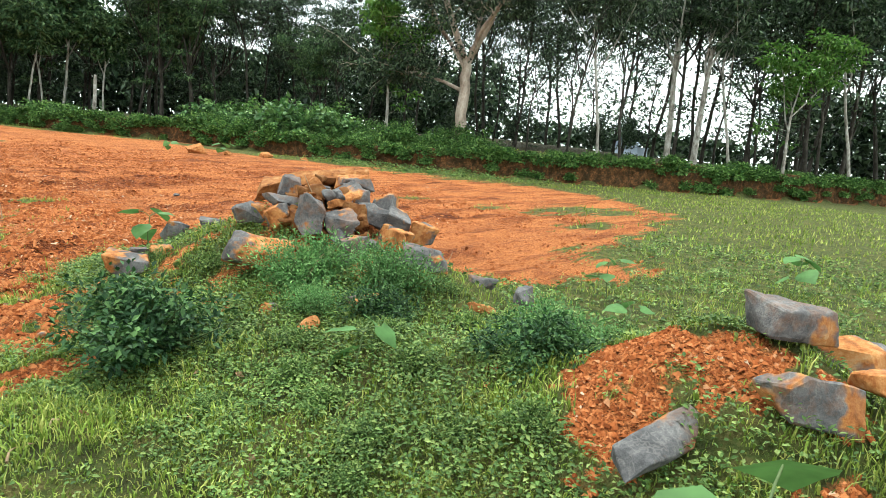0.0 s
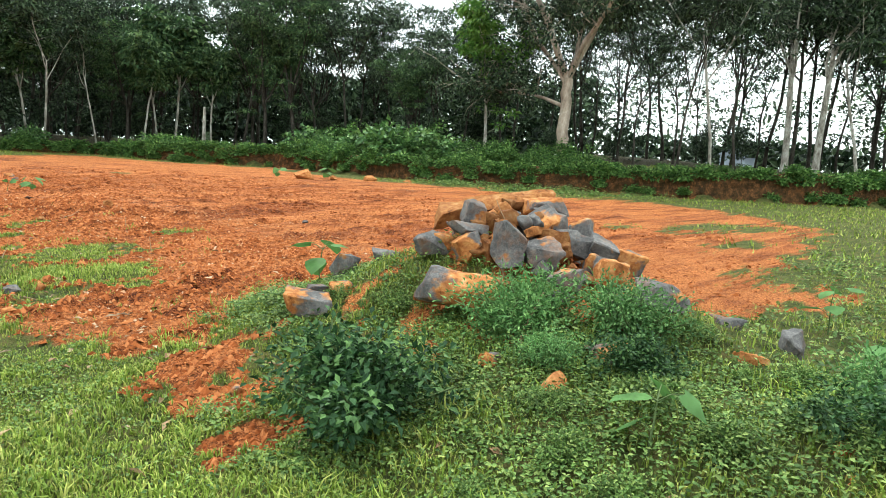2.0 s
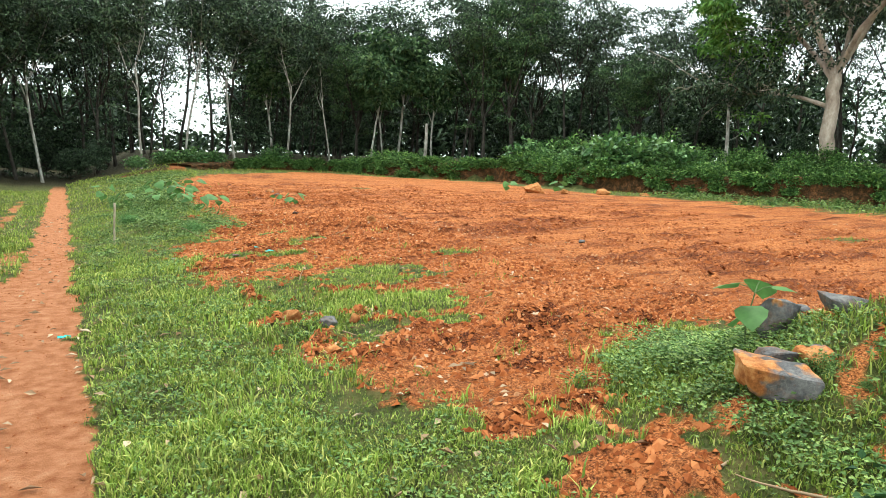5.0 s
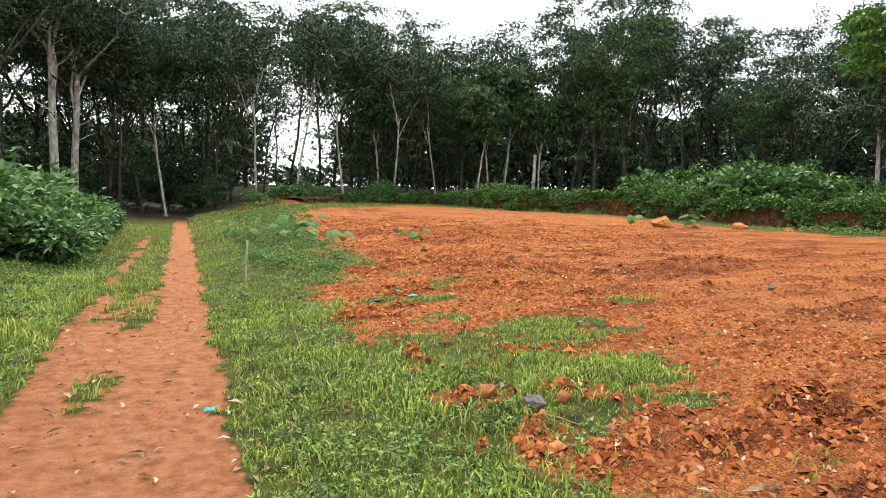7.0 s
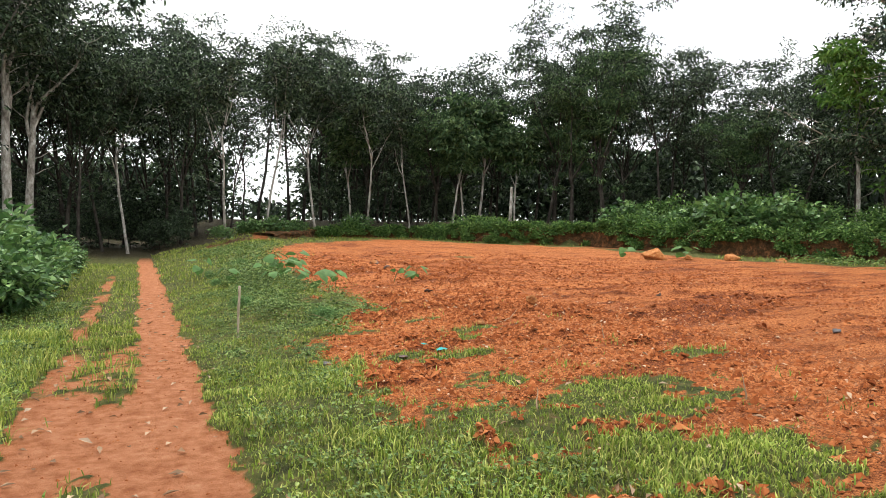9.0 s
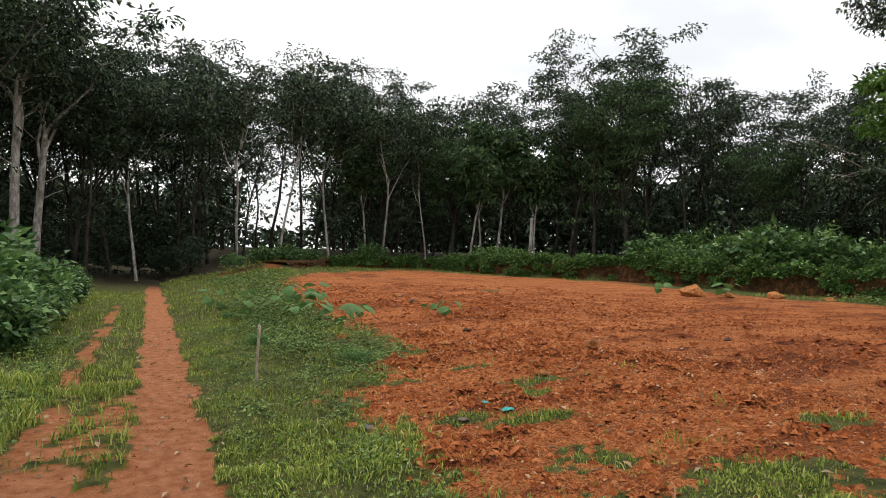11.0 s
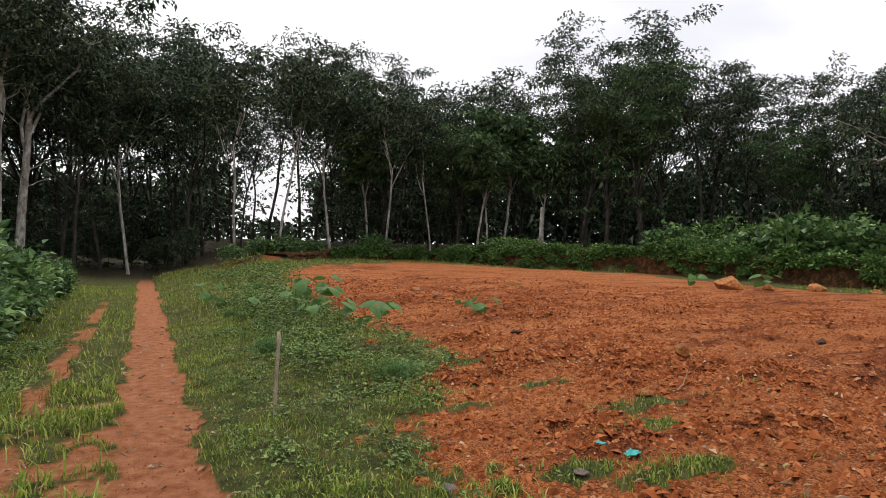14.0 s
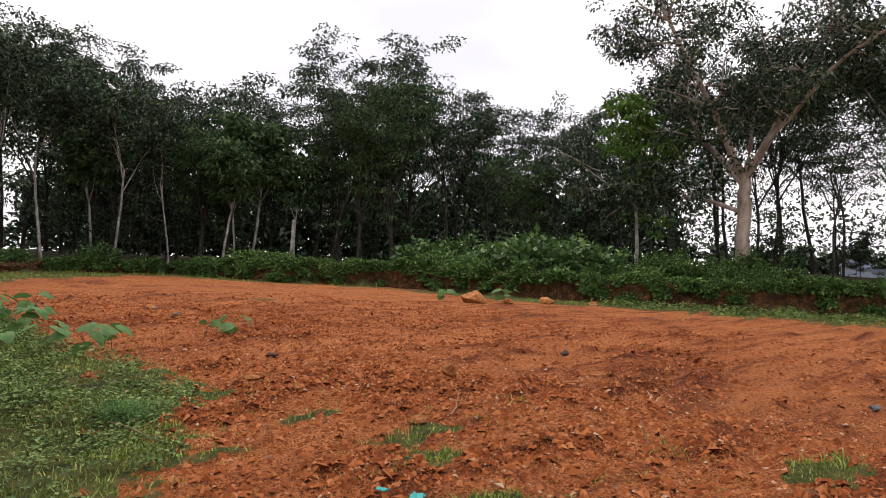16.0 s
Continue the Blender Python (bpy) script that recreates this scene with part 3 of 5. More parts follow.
def tree_meshes(seed, tall, girth, bare, spread, per, leaf, bark, foliage, lean=0.04, limbs=5, low=0, flat=0.62, droop=0.35, wander=0.035):
    """Trunk with limbs, and crown, as two meshes. bare: share of the height without limbs."""
    rng = np.random.RandomState(seed)
    wood, centres, sizes = [], [], []
    path, d = branch_path(rng, (0, 0, -0.3), (rng.normal(0, lean), rng.normal(0, lean), 1), tall * bare + 0.3, 9, wander, 0.01)
    r0 = girth
    radii = np.linspace(r0, r0 * 0.62, len(path))
    radii[0] *= 1.35
    wood.append(tube(path, radii, 8))
    top = path[-1]
    turn = rng.uniform(0, 6.3)
    for k in range(limbs):
        a = turn + k * 2.4 + rng.normal(0, 0.3)
        out = rng.uniform(0.25, 0.75) if k else 0.12
        start = path[-1 - (k % 3)] if k else top
        reach = tall * (1 - bare) * rng.uniform(0.62, 0.95)
        limb, e = branch_path(rng, start, (math.cos(a) * out, math.sin(a) * out, 1), reach, 7, 0.11, 0.03)
        wood.append(tube(limb, np.linspace(r0 * 0.48, r0 * 0.1, len(limb)), 5))
        for q in range(2, len(limb)):
            for _ in range(2 if q < 6 else 3):
                b = rng.uniform(0, 6.3)
                twig, e = branch_path(rng, limb[q], (math.cos(b), math.sin(b), rng.uniform(0.1, 0.8)), spread * rng.uniform(0.35, 0.9), 3, 0.2, 0.04)
                wood.append(tube(twig, np.linspace(r0 * 0.13, r0 * 0.04, len(twig)), 3))
                if q > 2 or rng.rand() < 0.4:
                    centres += [twig[-1], twig[2]]
                    sizes += [rng.uniform(0.4, 0.95), rng.uniform(0.3, 0.65)]
    for _ in range(low):
        q = rng.randint(4, len(path))
        b = rng.uniform(0, 6.3)
        twig, e = branch_path(rng, path[q], (math.cos(b), math.sin(b), 0.5), rng.uniform(1.0, 2.2), 4, 0.2, 0.03)
        wood.append(tube(twig, np.linspace(r0 * 0.16, r0 * 0.05, len(twig)), 4))
        centres.append(twig[-1])
        sizes.append(rng.uniform(0.4, 0.8))
    co, fa = joined(wood)
    leaves, tri = clump_leaves(rng, np.array(centres), np.array(sizes), per, leaf, leaf * 0.42, droop, flat)
    grow = tall / np.percentile(leaves[:, 2], 99.5)
    return raw_mesh("trunk", co * grow, fa, bark, True), raw_mesh("crown", leaves * grow, tri, foliage), tall


TREE_HEIGHT = {}


def tree_kind(name, label, category, group, meshes):
    root = new(name)
    part_of("trunk", meshes[0], root)
    part_of("crown", meshes[1], root)
    TREE_HEIGHT[root.name] = meshes[2]
    return tagged(root, label, category, group)


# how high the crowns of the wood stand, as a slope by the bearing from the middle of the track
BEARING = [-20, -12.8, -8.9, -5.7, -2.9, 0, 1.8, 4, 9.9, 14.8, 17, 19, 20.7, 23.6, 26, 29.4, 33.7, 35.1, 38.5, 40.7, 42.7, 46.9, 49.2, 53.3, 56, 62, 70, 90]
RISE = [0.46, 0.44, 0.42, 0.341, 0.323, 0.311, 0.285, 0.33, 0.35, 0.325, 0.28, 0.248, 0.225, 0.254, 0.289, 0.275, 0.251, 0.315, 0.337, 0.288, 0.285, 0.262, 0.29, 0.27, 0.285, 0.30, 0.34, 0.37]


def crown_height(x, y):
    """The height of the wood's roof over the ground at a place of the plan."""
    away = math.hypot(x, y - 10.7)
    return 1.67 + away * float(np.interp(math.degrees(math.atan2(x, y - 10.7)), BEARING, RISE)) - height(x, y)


def lip_height(x, y):
    """Height of the ground, or of the bank's lip where that stands over it."""
    x, y = np.array([x]), np.array([y])
    far, along = seg_distance(x, y, FOOT)
    z = float(surface(x, y)[0])
    if inside(x, y, TERRACE)[0] and far[0] < 2.3:
        rise = np.interp(along, np.arange(len(FOOT)), FOOT_RISE)[0]
        field = 0.02 + 0.005 * x[0] + 0.019 * y[0]
        z = max(z, field + rise * float(np.interp(far[0], [0.05, 0.3, 2.3], [0.75, 1.0, 1.0])))
    return z


def stand(ob, x, y, turn, size=1.0, sink=0.0, used=set()):
    """Stands a thing, or a copy of it from the second time on, at a place of the plan."""
    m = pose(x, y, lip_height(x, y) - sink, 0, 0, turn) @ Matrix.Scale(size, 4)
    if ob.name in used:
        return copy_thing(ob, m)
    used.add(ob.name)
    ob.matrix_basis = m
    return ob


RUBBER = [tree_kind("rubber_tree", "tall slender rubber tree with dark crown in a plantation", "tree", "rubber plantation",
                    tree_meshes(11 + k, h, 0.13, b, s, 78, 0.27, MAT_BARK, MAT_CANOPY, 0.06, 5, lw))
          for k, (h, b, s, lw) in enumerate([(15.5, 0.36, 2.5, 7), (14.2, 0.30, 2.3, 6), (16.2, 0.40, 2.6, 10), (13.4, 0.26, 2.4, 9), (15.0, 0.44, 2.2, 8)])]
AIRY = [tree_kind("bare_stemmed_rubber_tree", "thin rubber tree with long bare stem and open crown", "tree", "open plantation rows",
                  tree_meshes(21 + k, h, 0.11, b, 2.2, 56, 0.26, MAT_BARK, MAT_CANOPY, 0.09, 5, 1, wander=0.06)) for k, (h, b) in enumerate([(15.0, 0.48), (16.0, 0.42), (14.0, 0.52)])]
PALE_TREE = [tree_kind("pale_trunk_tree", "slender tree with pale lichened trunk at the wood's edge", "tree", "pale trees at the wood edge",
                       tree_meshes(31 + k, h, g, b, s, 70, 0.30, MAT_PALE, MAT_CANOPY, ln, 4, 2, wander=0.012 if k == 2 else 0.05))
             for k, (h, g, b, s, ln) in enumerate([(12.5, 0.085, 0.52, 1.7, 0.06), (11.0, 0.080, 0.45, 1.6, 0.12), (17.0, 0.27, 0.5, 2.2, 0.005)])]
YOUNG = tree_kind("young_tree", "young slim tree with rounded fresh green crown", "tree", "young trees at the wood edge",
                  tree_meshes(41, 7.0, 0.075, 0.5, 1.1, 95, 0.36, MAT_PALE, MAT_CANOPY_B, 0.03, 3, 1))
LUSH = [tree_kind("leafy_tree", "dense fresh green broadleaf tree behind the bank", "tree", "leafy trees behind the bank",
                  tree_meshes(51 + k, h, 0.2, 0.3, s, 110, 0.30, MAT_BARK, MAT_CANOPY_B, 0.04, 6, 4)) for k, (h, s) in enumerate([(12.5, 2.6), (14.5, 2.3)])]
LIME = tree_kind("lime_green_tree", "slim tree with bright lime green leaf tiers", "tree", "lime green trees",
                 tree_meshes(61, 10.0, 0.12, 0.40, 1.4, 70, 0.40, MAT_PALE, MAT_LIME, 0.05, 4, 3))

rng = np.random.RandomState(3)
# trees that stand apart along the wood's edge: kind, x, y, turn, size
EDGE = [(PALE_TREE[2], -6.2, 48.2, 20, 1.1), (PALE_TREE[2], -5.6, 50.2, 150, 0.9), (PALE_TREE[1], -0.7, 52.3, 60, 1.05), (PALE_TREE[0], 4.7, 51.0, 10, 0.95),
        (PALE_TREE[0], 7.8, 54.6, 100, 1.1), (PALE_TREE[1], 11.5, 55.9, 40, 1.0), (PALE_TREE[1], 15.4, 56.0, 200, 1.15), (PALE_TREE[0], 18.9, 56.0, 300, 1.0),
        (YOUNG, 23.0, 55.0, 0, 1.15), (YOUNG, 24.6, 55.4, 80, 1.3), (YOUNG, 21.4, 53.5, 140, 1.0), (YOUNG, 26.2, 52.5, 210, 0.95), (YOUNG, 15.2, 59.5, 10, 1.1),
        (LUSH[0], 27.9, 47.5, 30, 0.74), (LUSH[1], 29.2, 45.6, 120, 1.0), (LUSH[0], 21.6, 57.0, 200, 0.95), (LUSH[0], 23.8, 57.6, 90, 0.92), (LUSH[0], 34.4, 38.5, 250, 0.86), (LUSH[0], 29.5, 52.0, 80, 0.95),
        (LIME, 33.0, 30.0, 0, 0.92), (LIME, 48.1, 9.5, 90, 0.95), (AIRY[0], 36.4, 19.0, 0, 0.8), (PALE_TREE[1], 38.6, 18.0, 90, 1.1), (AIRY[1], 40.5, 17.3, 180, 0.9),
        (PALE_TREE[2], 46.8, 14.8, 60, 0.9), (PALE_TREE[2], 46.2, 16.4, 200, 0.85), (PALE_TREE[1], 47.4, 12.6, 30, 1.15), (AIRY[2], 53.6, 8.4, 250, 1.1), (PALE_TREE[1], 55.0, 6.4, 10, 1.3), (AIRY[1], 36.2, 21.5, 280, 0.85)]
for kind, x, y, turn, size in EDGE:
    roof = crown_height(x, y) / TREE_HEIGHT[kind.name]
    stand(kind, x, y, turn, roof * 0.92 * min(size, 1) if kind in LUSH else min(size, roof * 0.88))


def rows_of_trees():
    """Plantation rows behind the edge; fewer where the sky shows between the trunks."""
    placed = [(e[1], e[2]) for e in EDGE] + [(33.9, 24.8)]
    def put(x, y, gap, kinds=RUBBER, clear=True):
        if clear and y > 55 and 5.8 < math.degrees(math.atan2(x, y - 11)) < 13.0 and y > 58.5:
            if rng.rand() < 0.55:
                return
            kinds = AIRY
        if min((x - a) ** 2 + (y - b) ** 2 for a, b in placed) < gap ** 2:
            return
        placed.append((x, y))
        kind = kinds[rng.randint(len(kinds))]
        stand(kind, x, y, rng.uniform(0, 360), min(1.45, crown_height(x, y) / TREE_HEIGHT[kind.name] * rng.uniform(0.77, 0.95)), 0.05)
    for x, y in ((-8.5, 47.5), (-8, 42.5), (-3.2, 50.6), (-2.2, 55), (-10, 38), (-11.5, 33), (-4.2, 53.5), (2.4, 56), (1.8, 60.5), (6.0, 59)):
        put(x, y, 1.2)
    for row in range(5):
        for x in np.arange(-22, 30, 3.6):
            edge = np.interp(x, [-22, -9, -5, 3, 10, 20, 30], [44, 46, 52, 57, 59, 60, 57])
            if rng.rand() < 0.9:
                put(x + rng.normal(0, 0.6), edge + 1.5 + row * 4.6 + rng.normal(0, 0.7), 2.2)
    line = np.array([(24, 51), (29, 45), (32, 37.5), (37, 29.5), (42.5, 21.5), (47, 15), (56, 7), (72, -2)], float)
    for row in range(3):
        for k in range(len(line) - 1):
            a, d = line[k], line[k + 1] - line[k]
            size = np.linalg.norm(d)
            out = np.array([-d[1], d[0]]) / size
            out = out if out[0] > 0 else -out
            sparse = k >= 4
            for s in np.arange(0, size, 3.4 if not sparse else 3.9):
                if sparse and row == 2 and rng.rand() < 0.4:
                    continue
                p = a + d * s / size + out * (2.5 + row * 5.0) + rng.normal(0, 0.7, 2)
                put(p[0], p[1], 2.1, RUBBER if k < 3 or (k in (3, 4) and rng.rand() < 0.35) or (k > 4 and rng.rand() < 0.6) else AIRY)
    for x, y in ((-16, 6), (-18, 14), (-15, 20), (-20, 26), (-14, 28), (-22, 38), (-17, 0), (-15, -8), (-6, -16), (4, -20), (16, -18), (28, -16), (40, -14)):
        put(x, y, 2.2)


rows_of_trees()


def big_tree():
    rng = np.random.RandomState(77)
    root = new("spreading_tree")
    wood, centres, sizes = [], [], []
    trunk = np.array([(0.15, 0, -0.4), (0.0, 0, 0.6), (-0.05, 0.05, 2.0), (0.02, 0, 3.6), (0.05, 0, 5.0)])
    fine = np.stack([np.interp(np.linspace(0, 4, 15), np.arange(5), trunk[:, c]) for c in range(3)], 1)
    fine[:, :2] += rng.normal(0, 0.03, (15, 2))
    wood.append(tube(fine, np.interp(np.arange(15), [0, 1, 5, 14], [0.56, 0.42, 0.35, 0.29]), 14))
    # the two great forks spread across the line of sight, others fill round
    fwd, side = unit(np.array([0.9, 0.43, 0])), unit(np.array([0.43, -0.9, 0]))
    limbs = [(14, -0.55, 0.1, 0, 11.5, 0.20), (14, 0.62, -0.1, 0, 10.5, 0.19), (10, -1.6, 0.2, 0, 7.0, 0.11), (13, -1.0, 0.3, 0, 10.5, 0.14), (14, 0.1, 0.8, 0, 9.0, 0.13), (14, 0.25, -0.3, 0, 11, 0.13)]
    for at, s, f, _, reach, r in limbs:
        limb, e = branch_path(rng, fine[at], side * s + fwd * f + np.array([0, 0, 1 if abs(s) < 1.2 else 0.3]), reach, 9, 0.06 if r > 0.18 else 0.13, 0.0)
        wood.append(tube(limb, np.linspace(r * 1.1, r * 0.3, 10), 8))
        for q in range(3, 10):
            for _ in range(3):
                b = rng.uniform(0, 6.3)
                bough, e = branch_path(rng, limb[q], (math.cos(b), math.sin(b), rng.uniform(-0.1, 0.7)), rng.uniform(2.0, 4.6), 6, 0.2, -0.01)
                wood.append(tube(bough, np.linspace(r * 0.32, r * 0.08, 7), 5))
                for w in (2, 3, 4, 5, 6):
                    twig, e = branch_path(rng, bough[w], rng.normal(0, 1, 3), rng.uniform(0.5, 1.4), 3, 0.3, -0.1)
                    wood.append(tube(twig, np.linspace(r * 0.08, r * 0.03, 4), 3))
                    centres += [twig[-1]]
                    sizes += [rng.uniform(0.4, 0.95)]
    part_of("trunk", raw_mesh("trunk", *joined(wood), MAT_BIG, True), root, "pinkish peeling forked trunk")
    part_of("crown", raw_mesh("crown", *clump_leaves(rng, np.array(centres), np.array(sizes), 84, 0.25, 0.11, 0.6, 0.85), MAT_CANOPY), root)
    tagged(root, "large spreading tree with forked pinkish trunk on the bank", "tree")
    root.matrix_basis = pose(33.9, 24.8, height(33.9, 24.8))


big_tree()


def dead_pole():
    rng = np.random.RandomState(8)
    path, _ = branch_path(rng, (0, 0, -0.3), (0.03, 0, 1), 3.2, 8, 0.01, 0)
    root = new("bare_pole_trunk", raw_mesh("bare_pole_trunk", *tube(path, np.linspace(0.14, 0.11, 9), 10), MAT_PALE, True))
    tagged(root, "pale bare trunk standing like a pole by the wood", "tree trunk")
    root.matrix_basis = pose(24.15, 49.66, height(24.15, 49.66))


dead_pole()


# ---- shrubs ----
def shrub_meshes(seed, wide, tall, count, leaf, mat, width=0.5, stems=14, fine=False, droop=0.2):
    rng = np.random.RandomState(seed)
    wood, pos, head = [], [], []
    for _ in range(stems):
        a, out = rng.uniform(0, 6.3), rng.uniform(0.1, 1.0)
        p, e = branch_path(rng, (rng.normal(0, wide * 0.12), rng.normal(0, wide * 0.12), -0.05), (math.cos(a) * out, math.sin(a) * out, 1),
                           tall * rng.uniform(0.75, 1.15) * (1 + 0.25 * out), 6, 0.16, -0.03)
        wood.append(tube(p, np.linspace(0.012, 0.003, 7) * (1 + tall * 0.6), 4))
        k = count // stems
        at = rng.uniform(0.18, 1.0, k) ** 0.8 * 6
        base = np.stack([np.interp(at, np.arange(7), p[:, c]) for c in range(3)], 1)
        off = unit(rng.normal(0, 1, (k, 3))) * (rng.rand(k, 1) ** 0.5) * wide * 0.34
        off[:, 2] *= 0.6
        base = base + off
        base[:, 2] = np.maximum(base[:, 2], 0.02)
        pos.append(base)
        h = off / (wide * 0.3) + rng.normal(0, 0.4, (k, 3))
        h[:, 2] += 0.15 - droop
        head.append(h)
    pos, head = np.concatenate(pos), np.concatenate(head)
    n = len(pos)
    leaves = leaf_arrays(rng, pos, head, leaf * rng.uniform(0.6, 1.35, n), leaf * width * rng.uniform(0.8, 1.2, n), 0.15, 0.2)
    return raw_mesh("stem", *joined(wood), MAT_STEM, True), raw_mesh("foliage", *leaves, mat)


def shrub_kind(name, label, group, meshes):
    root = new(name)
    tagged(part_of("stem", meshes[0], root), "thin tangled woody stems", kind="stuff")
    part_of("foliage", meshes[1], root)
    return tagged(root, label, "shrub", group)


HEDGE = [shrub_kind("hedge_shrub", lab, "shrubs on the bank", shrub_meshes(101 + k, w, h, c, lf, m, wd, 9))
         for k, (lab, w, h, c, lf, m, wd) in enumerate([
             ("tangled dark green shrub on the soil bank", 2.0, 1.5, 1300, 0.23, MAT_HEDGE, 0.6),
             ("bushy broad-leaved shrub on the soil bank", 2.3, 1.8, 900, 0.36, MAT_VERGE, 0.85),
             ("low creeper-covered shrub on the soil bank", 2.2, 0.8, 1100, 0.22, MAT_HEDGE, 0.6),
             ("tall fresh green shrub behind the soil bank", 2.2, 2.9, 1500, 0.30, MAT_HEDGE, 0.6)])]


CREEPER = shrub_kind("creeper_clump", "leafy creeper clump hanging on the soil bank", "creepers on the bank", shrub_meshes(142, 1.3, 0.45, 460, 0.22, MAT_HEDGE, 0.62, 6))
THICKET = shrub_kind("thicket_shrub", "leafy green thicket shrub beside the track", "thicket by the track", shrub_meshes(141, 1.9, 1.35, 2600, 0.23, MAT_VERGE, 0.7, 22))


def line_of_shrubs():
    rng = np.random.RandomState(21)
    for k in range(2, len(FOOT) - 2):
        a, d = FOOT[k], FOOT[k + 1] - FOOT[k]
        size = np.linalg.norm(d)
        out = np.array([-d[1], d[0]]) / size
        probe = a + d / 2 + out
        out = out if inside(probe[:1], probe[1:], TERRACE)[0] else -out
        for s in np.arange(0.3, size, 1.2):
            p = a + d * s / size
            left = k in (2,)
            q = p + out * (0.55 + rng.uniform(0, 0.5))
            stand(HEDGE[2 if rng.rand() < 0.55 or k > 7 else 0], q[0], q[1], rng.uniform(0, 360), rng.uniform(0.4, 0.65) if left else rng.uniform(0.4, 1.25), 0.2)
            for step in (0.0, 0.55):
                e = p + d / size * step
                q = e + out * rng.uniform(0.1, 0.4)
                stand(CREEPER, q[0], q[1], rng.uniform(0, 360), rng.uniform(0.7, 1.2), rng.uniform(0.05, 0.25))
                if rng.rand() < (0.75 if k < 6 else 0.5):
                    q = e - out * rng.uniform(-0.05, 0.15)
                    stand(CREEPER, q[0], q[1], rng.uniform(0, 360), rng.uniform(0.55, 0.95), -rng.uniform(0.05, 0.5) * FOOT_RISE[k])
            if rng.rand() < 0.3:
                q = p - out * rng.uniform(0.1, 0.6)
                stand(HEDGE[2], q[0], q[1], rng.uniform(0, 360), rng.uniform(0.2, 0.36), 0.03)
            if left or k == 3:
                continue
            if k == 4:
                q = p + out * (1.6 + rng.uniform(0, 0.9))
                stand(HEDGE[0], q[0], q[1], rng.uniform(0, 360), rng.uniform(0.35, 0.6), 0.1)
                continue
            q = p + out * (2.2 + rng.uniform(0, 0.9))
            tall = HEDGE[1] if 4 <= k <= 6 and rng.rand() < 0.7 else HEDGE[0]
            stand(tall, q[0], q[1], rng.uniform(0, 360), rng.uniform(0.55, 1.3) * (0.62 if k > 8 else 0.85 if k == 4 else 1), 0.1)
            if k in (4, 5, 6, 7, 8) and rng.rand() < 0.8:
                q = p + out * (4.0 + rng.uniform(0, 1.6))
                stand(HEDGE[3], q[0], q[1], rng.uniform(0, 360), rng.uniform(0.55, 1.15) if k < 8 else rng.uniform(0.4, 0.75), 0.1)
    # the thicket along the far side of the track
    for x, y, s in ((-2.3, 22.4, 0.6), (-2.6, 23.6, 0.8), (-3.2, 22.2, 1.0), (-3.4, 24.4, 1.2), (-2.5, 25.6, 0.8), (-2.9, 27.4, 1.0), (-2.5, 29.4, 0.7), (-3.0, 31.4, 0.9), (-4.5, 22.0, 1.35), (-4.7, 24.4, 1.5),
                    (-4.3, 26.6, 1.45), (-4.2, 29.2, 1.3), (-2.4, 33.6, 0.6), (-3.6, 34.6, 0.9), (-5.0, 20.6, 1.2), (-3.6, 19.8, 0.7), (-4.4, 18.2, 0.9), (-5.8, 26.5, 1.3), (-5.6, 31.5, 1.1),
                    (-2.9, 37, 0.6), (-4.6, 37.5, 0.9), (-6.0, 23, 1.4), (-3.2, 41, 0.6), (-5.4, 41, 0.9)):
        stand(THICKET, x, y, rng.uniform(0, 360), s * 1.2, 0.05)
    for x, y, s in ((25.2, 21.6, 0.42), (26.0, 20.8, 0.36), (24.6, 22.6, 0.3), (26.8, 20.0, 0.3), (23.4, 26.9, 0.22), (27.6, 18.8, 0.3)):
        stand(HEDGE[2], x, y, rng.uniform(0, 360), s, 0.02)
    for x, y, s in ((6.3, 51.5, 0.55), (8.0, 52.5, 0.6), (14.5, 55.2, 0.75), (4.2, 48.2, 0.4), (9.6, 53.4, 0.5)):
        stand(HEDGE[1], x, y, rng.uniform(0, 360), s, 0.05)


line_of_shrubs()


# ---- undergrowth and the far wood ----
SAPLING = tree_kind("understory_sapling", "thin dark sapling in the shade of the plantation", "tree", "understory saplings",
                    tree_meshes(71, 6.0, 0.045, 0.25, 1.2, 46, 0.40, MAT_BARK, MAT_CANOPY, 0.08, 3, 6))


def understory():
    rng = np.random.RandomState(33)
    for _ in range(15):
        x = rng.uniform(-20, 28)
        edge = np.interp(x, [-22, -9, -5, 3, 10, 20, 30], [46, 48, 55, 58, 60, 61, 58])
        if 3.5 < x < 13 and rng.rand() < 0.85:
            continue
        stand(SAPLING, x, edge + rng.uniform(0, 16), rng.uniform(0, 360), rng.uniform(0.6, 1.25), 0.05)
    for _ in range(10):
        x = rng.uniform(-16, 4)
        edge = np.interp(x, [-22, -9, -5, 3, 10], [46, 48, 55, 58, 60])
        stand(SAPLING, x, edge + rng.uniform(3, 14), rng.uniform(0, 360), rng.uniform(0.5, 1.0), 0.05)
    # Small saplings added as a dark mass where the wood floor lies in shade.
    for _ in range(16):
        stand(SAPLING, rng.uniform(-11, 4), rng.uniform(52, 57), rng.uniform(0, 360), rng.uniform(0.3, 0.55), 0.05)
    for _ in range(14):
        k = rng.uniform(0, 1)
        x, y = np.interp(k, [0, 0.3, 0.6, 1], [27, 34, 40, 50]), np.interp(k, [0, 0.3, 0.6, 1], [50, 40, 27, 15])
        stand(SAPLING, x + rng.uniform(1, 9), y + rng.uniform(0, 6), rng.uniform(0, 360), rng.uniform(0.5, 1.0) * (0.7 if k > 0.5 else 1), 0.05)


understory()


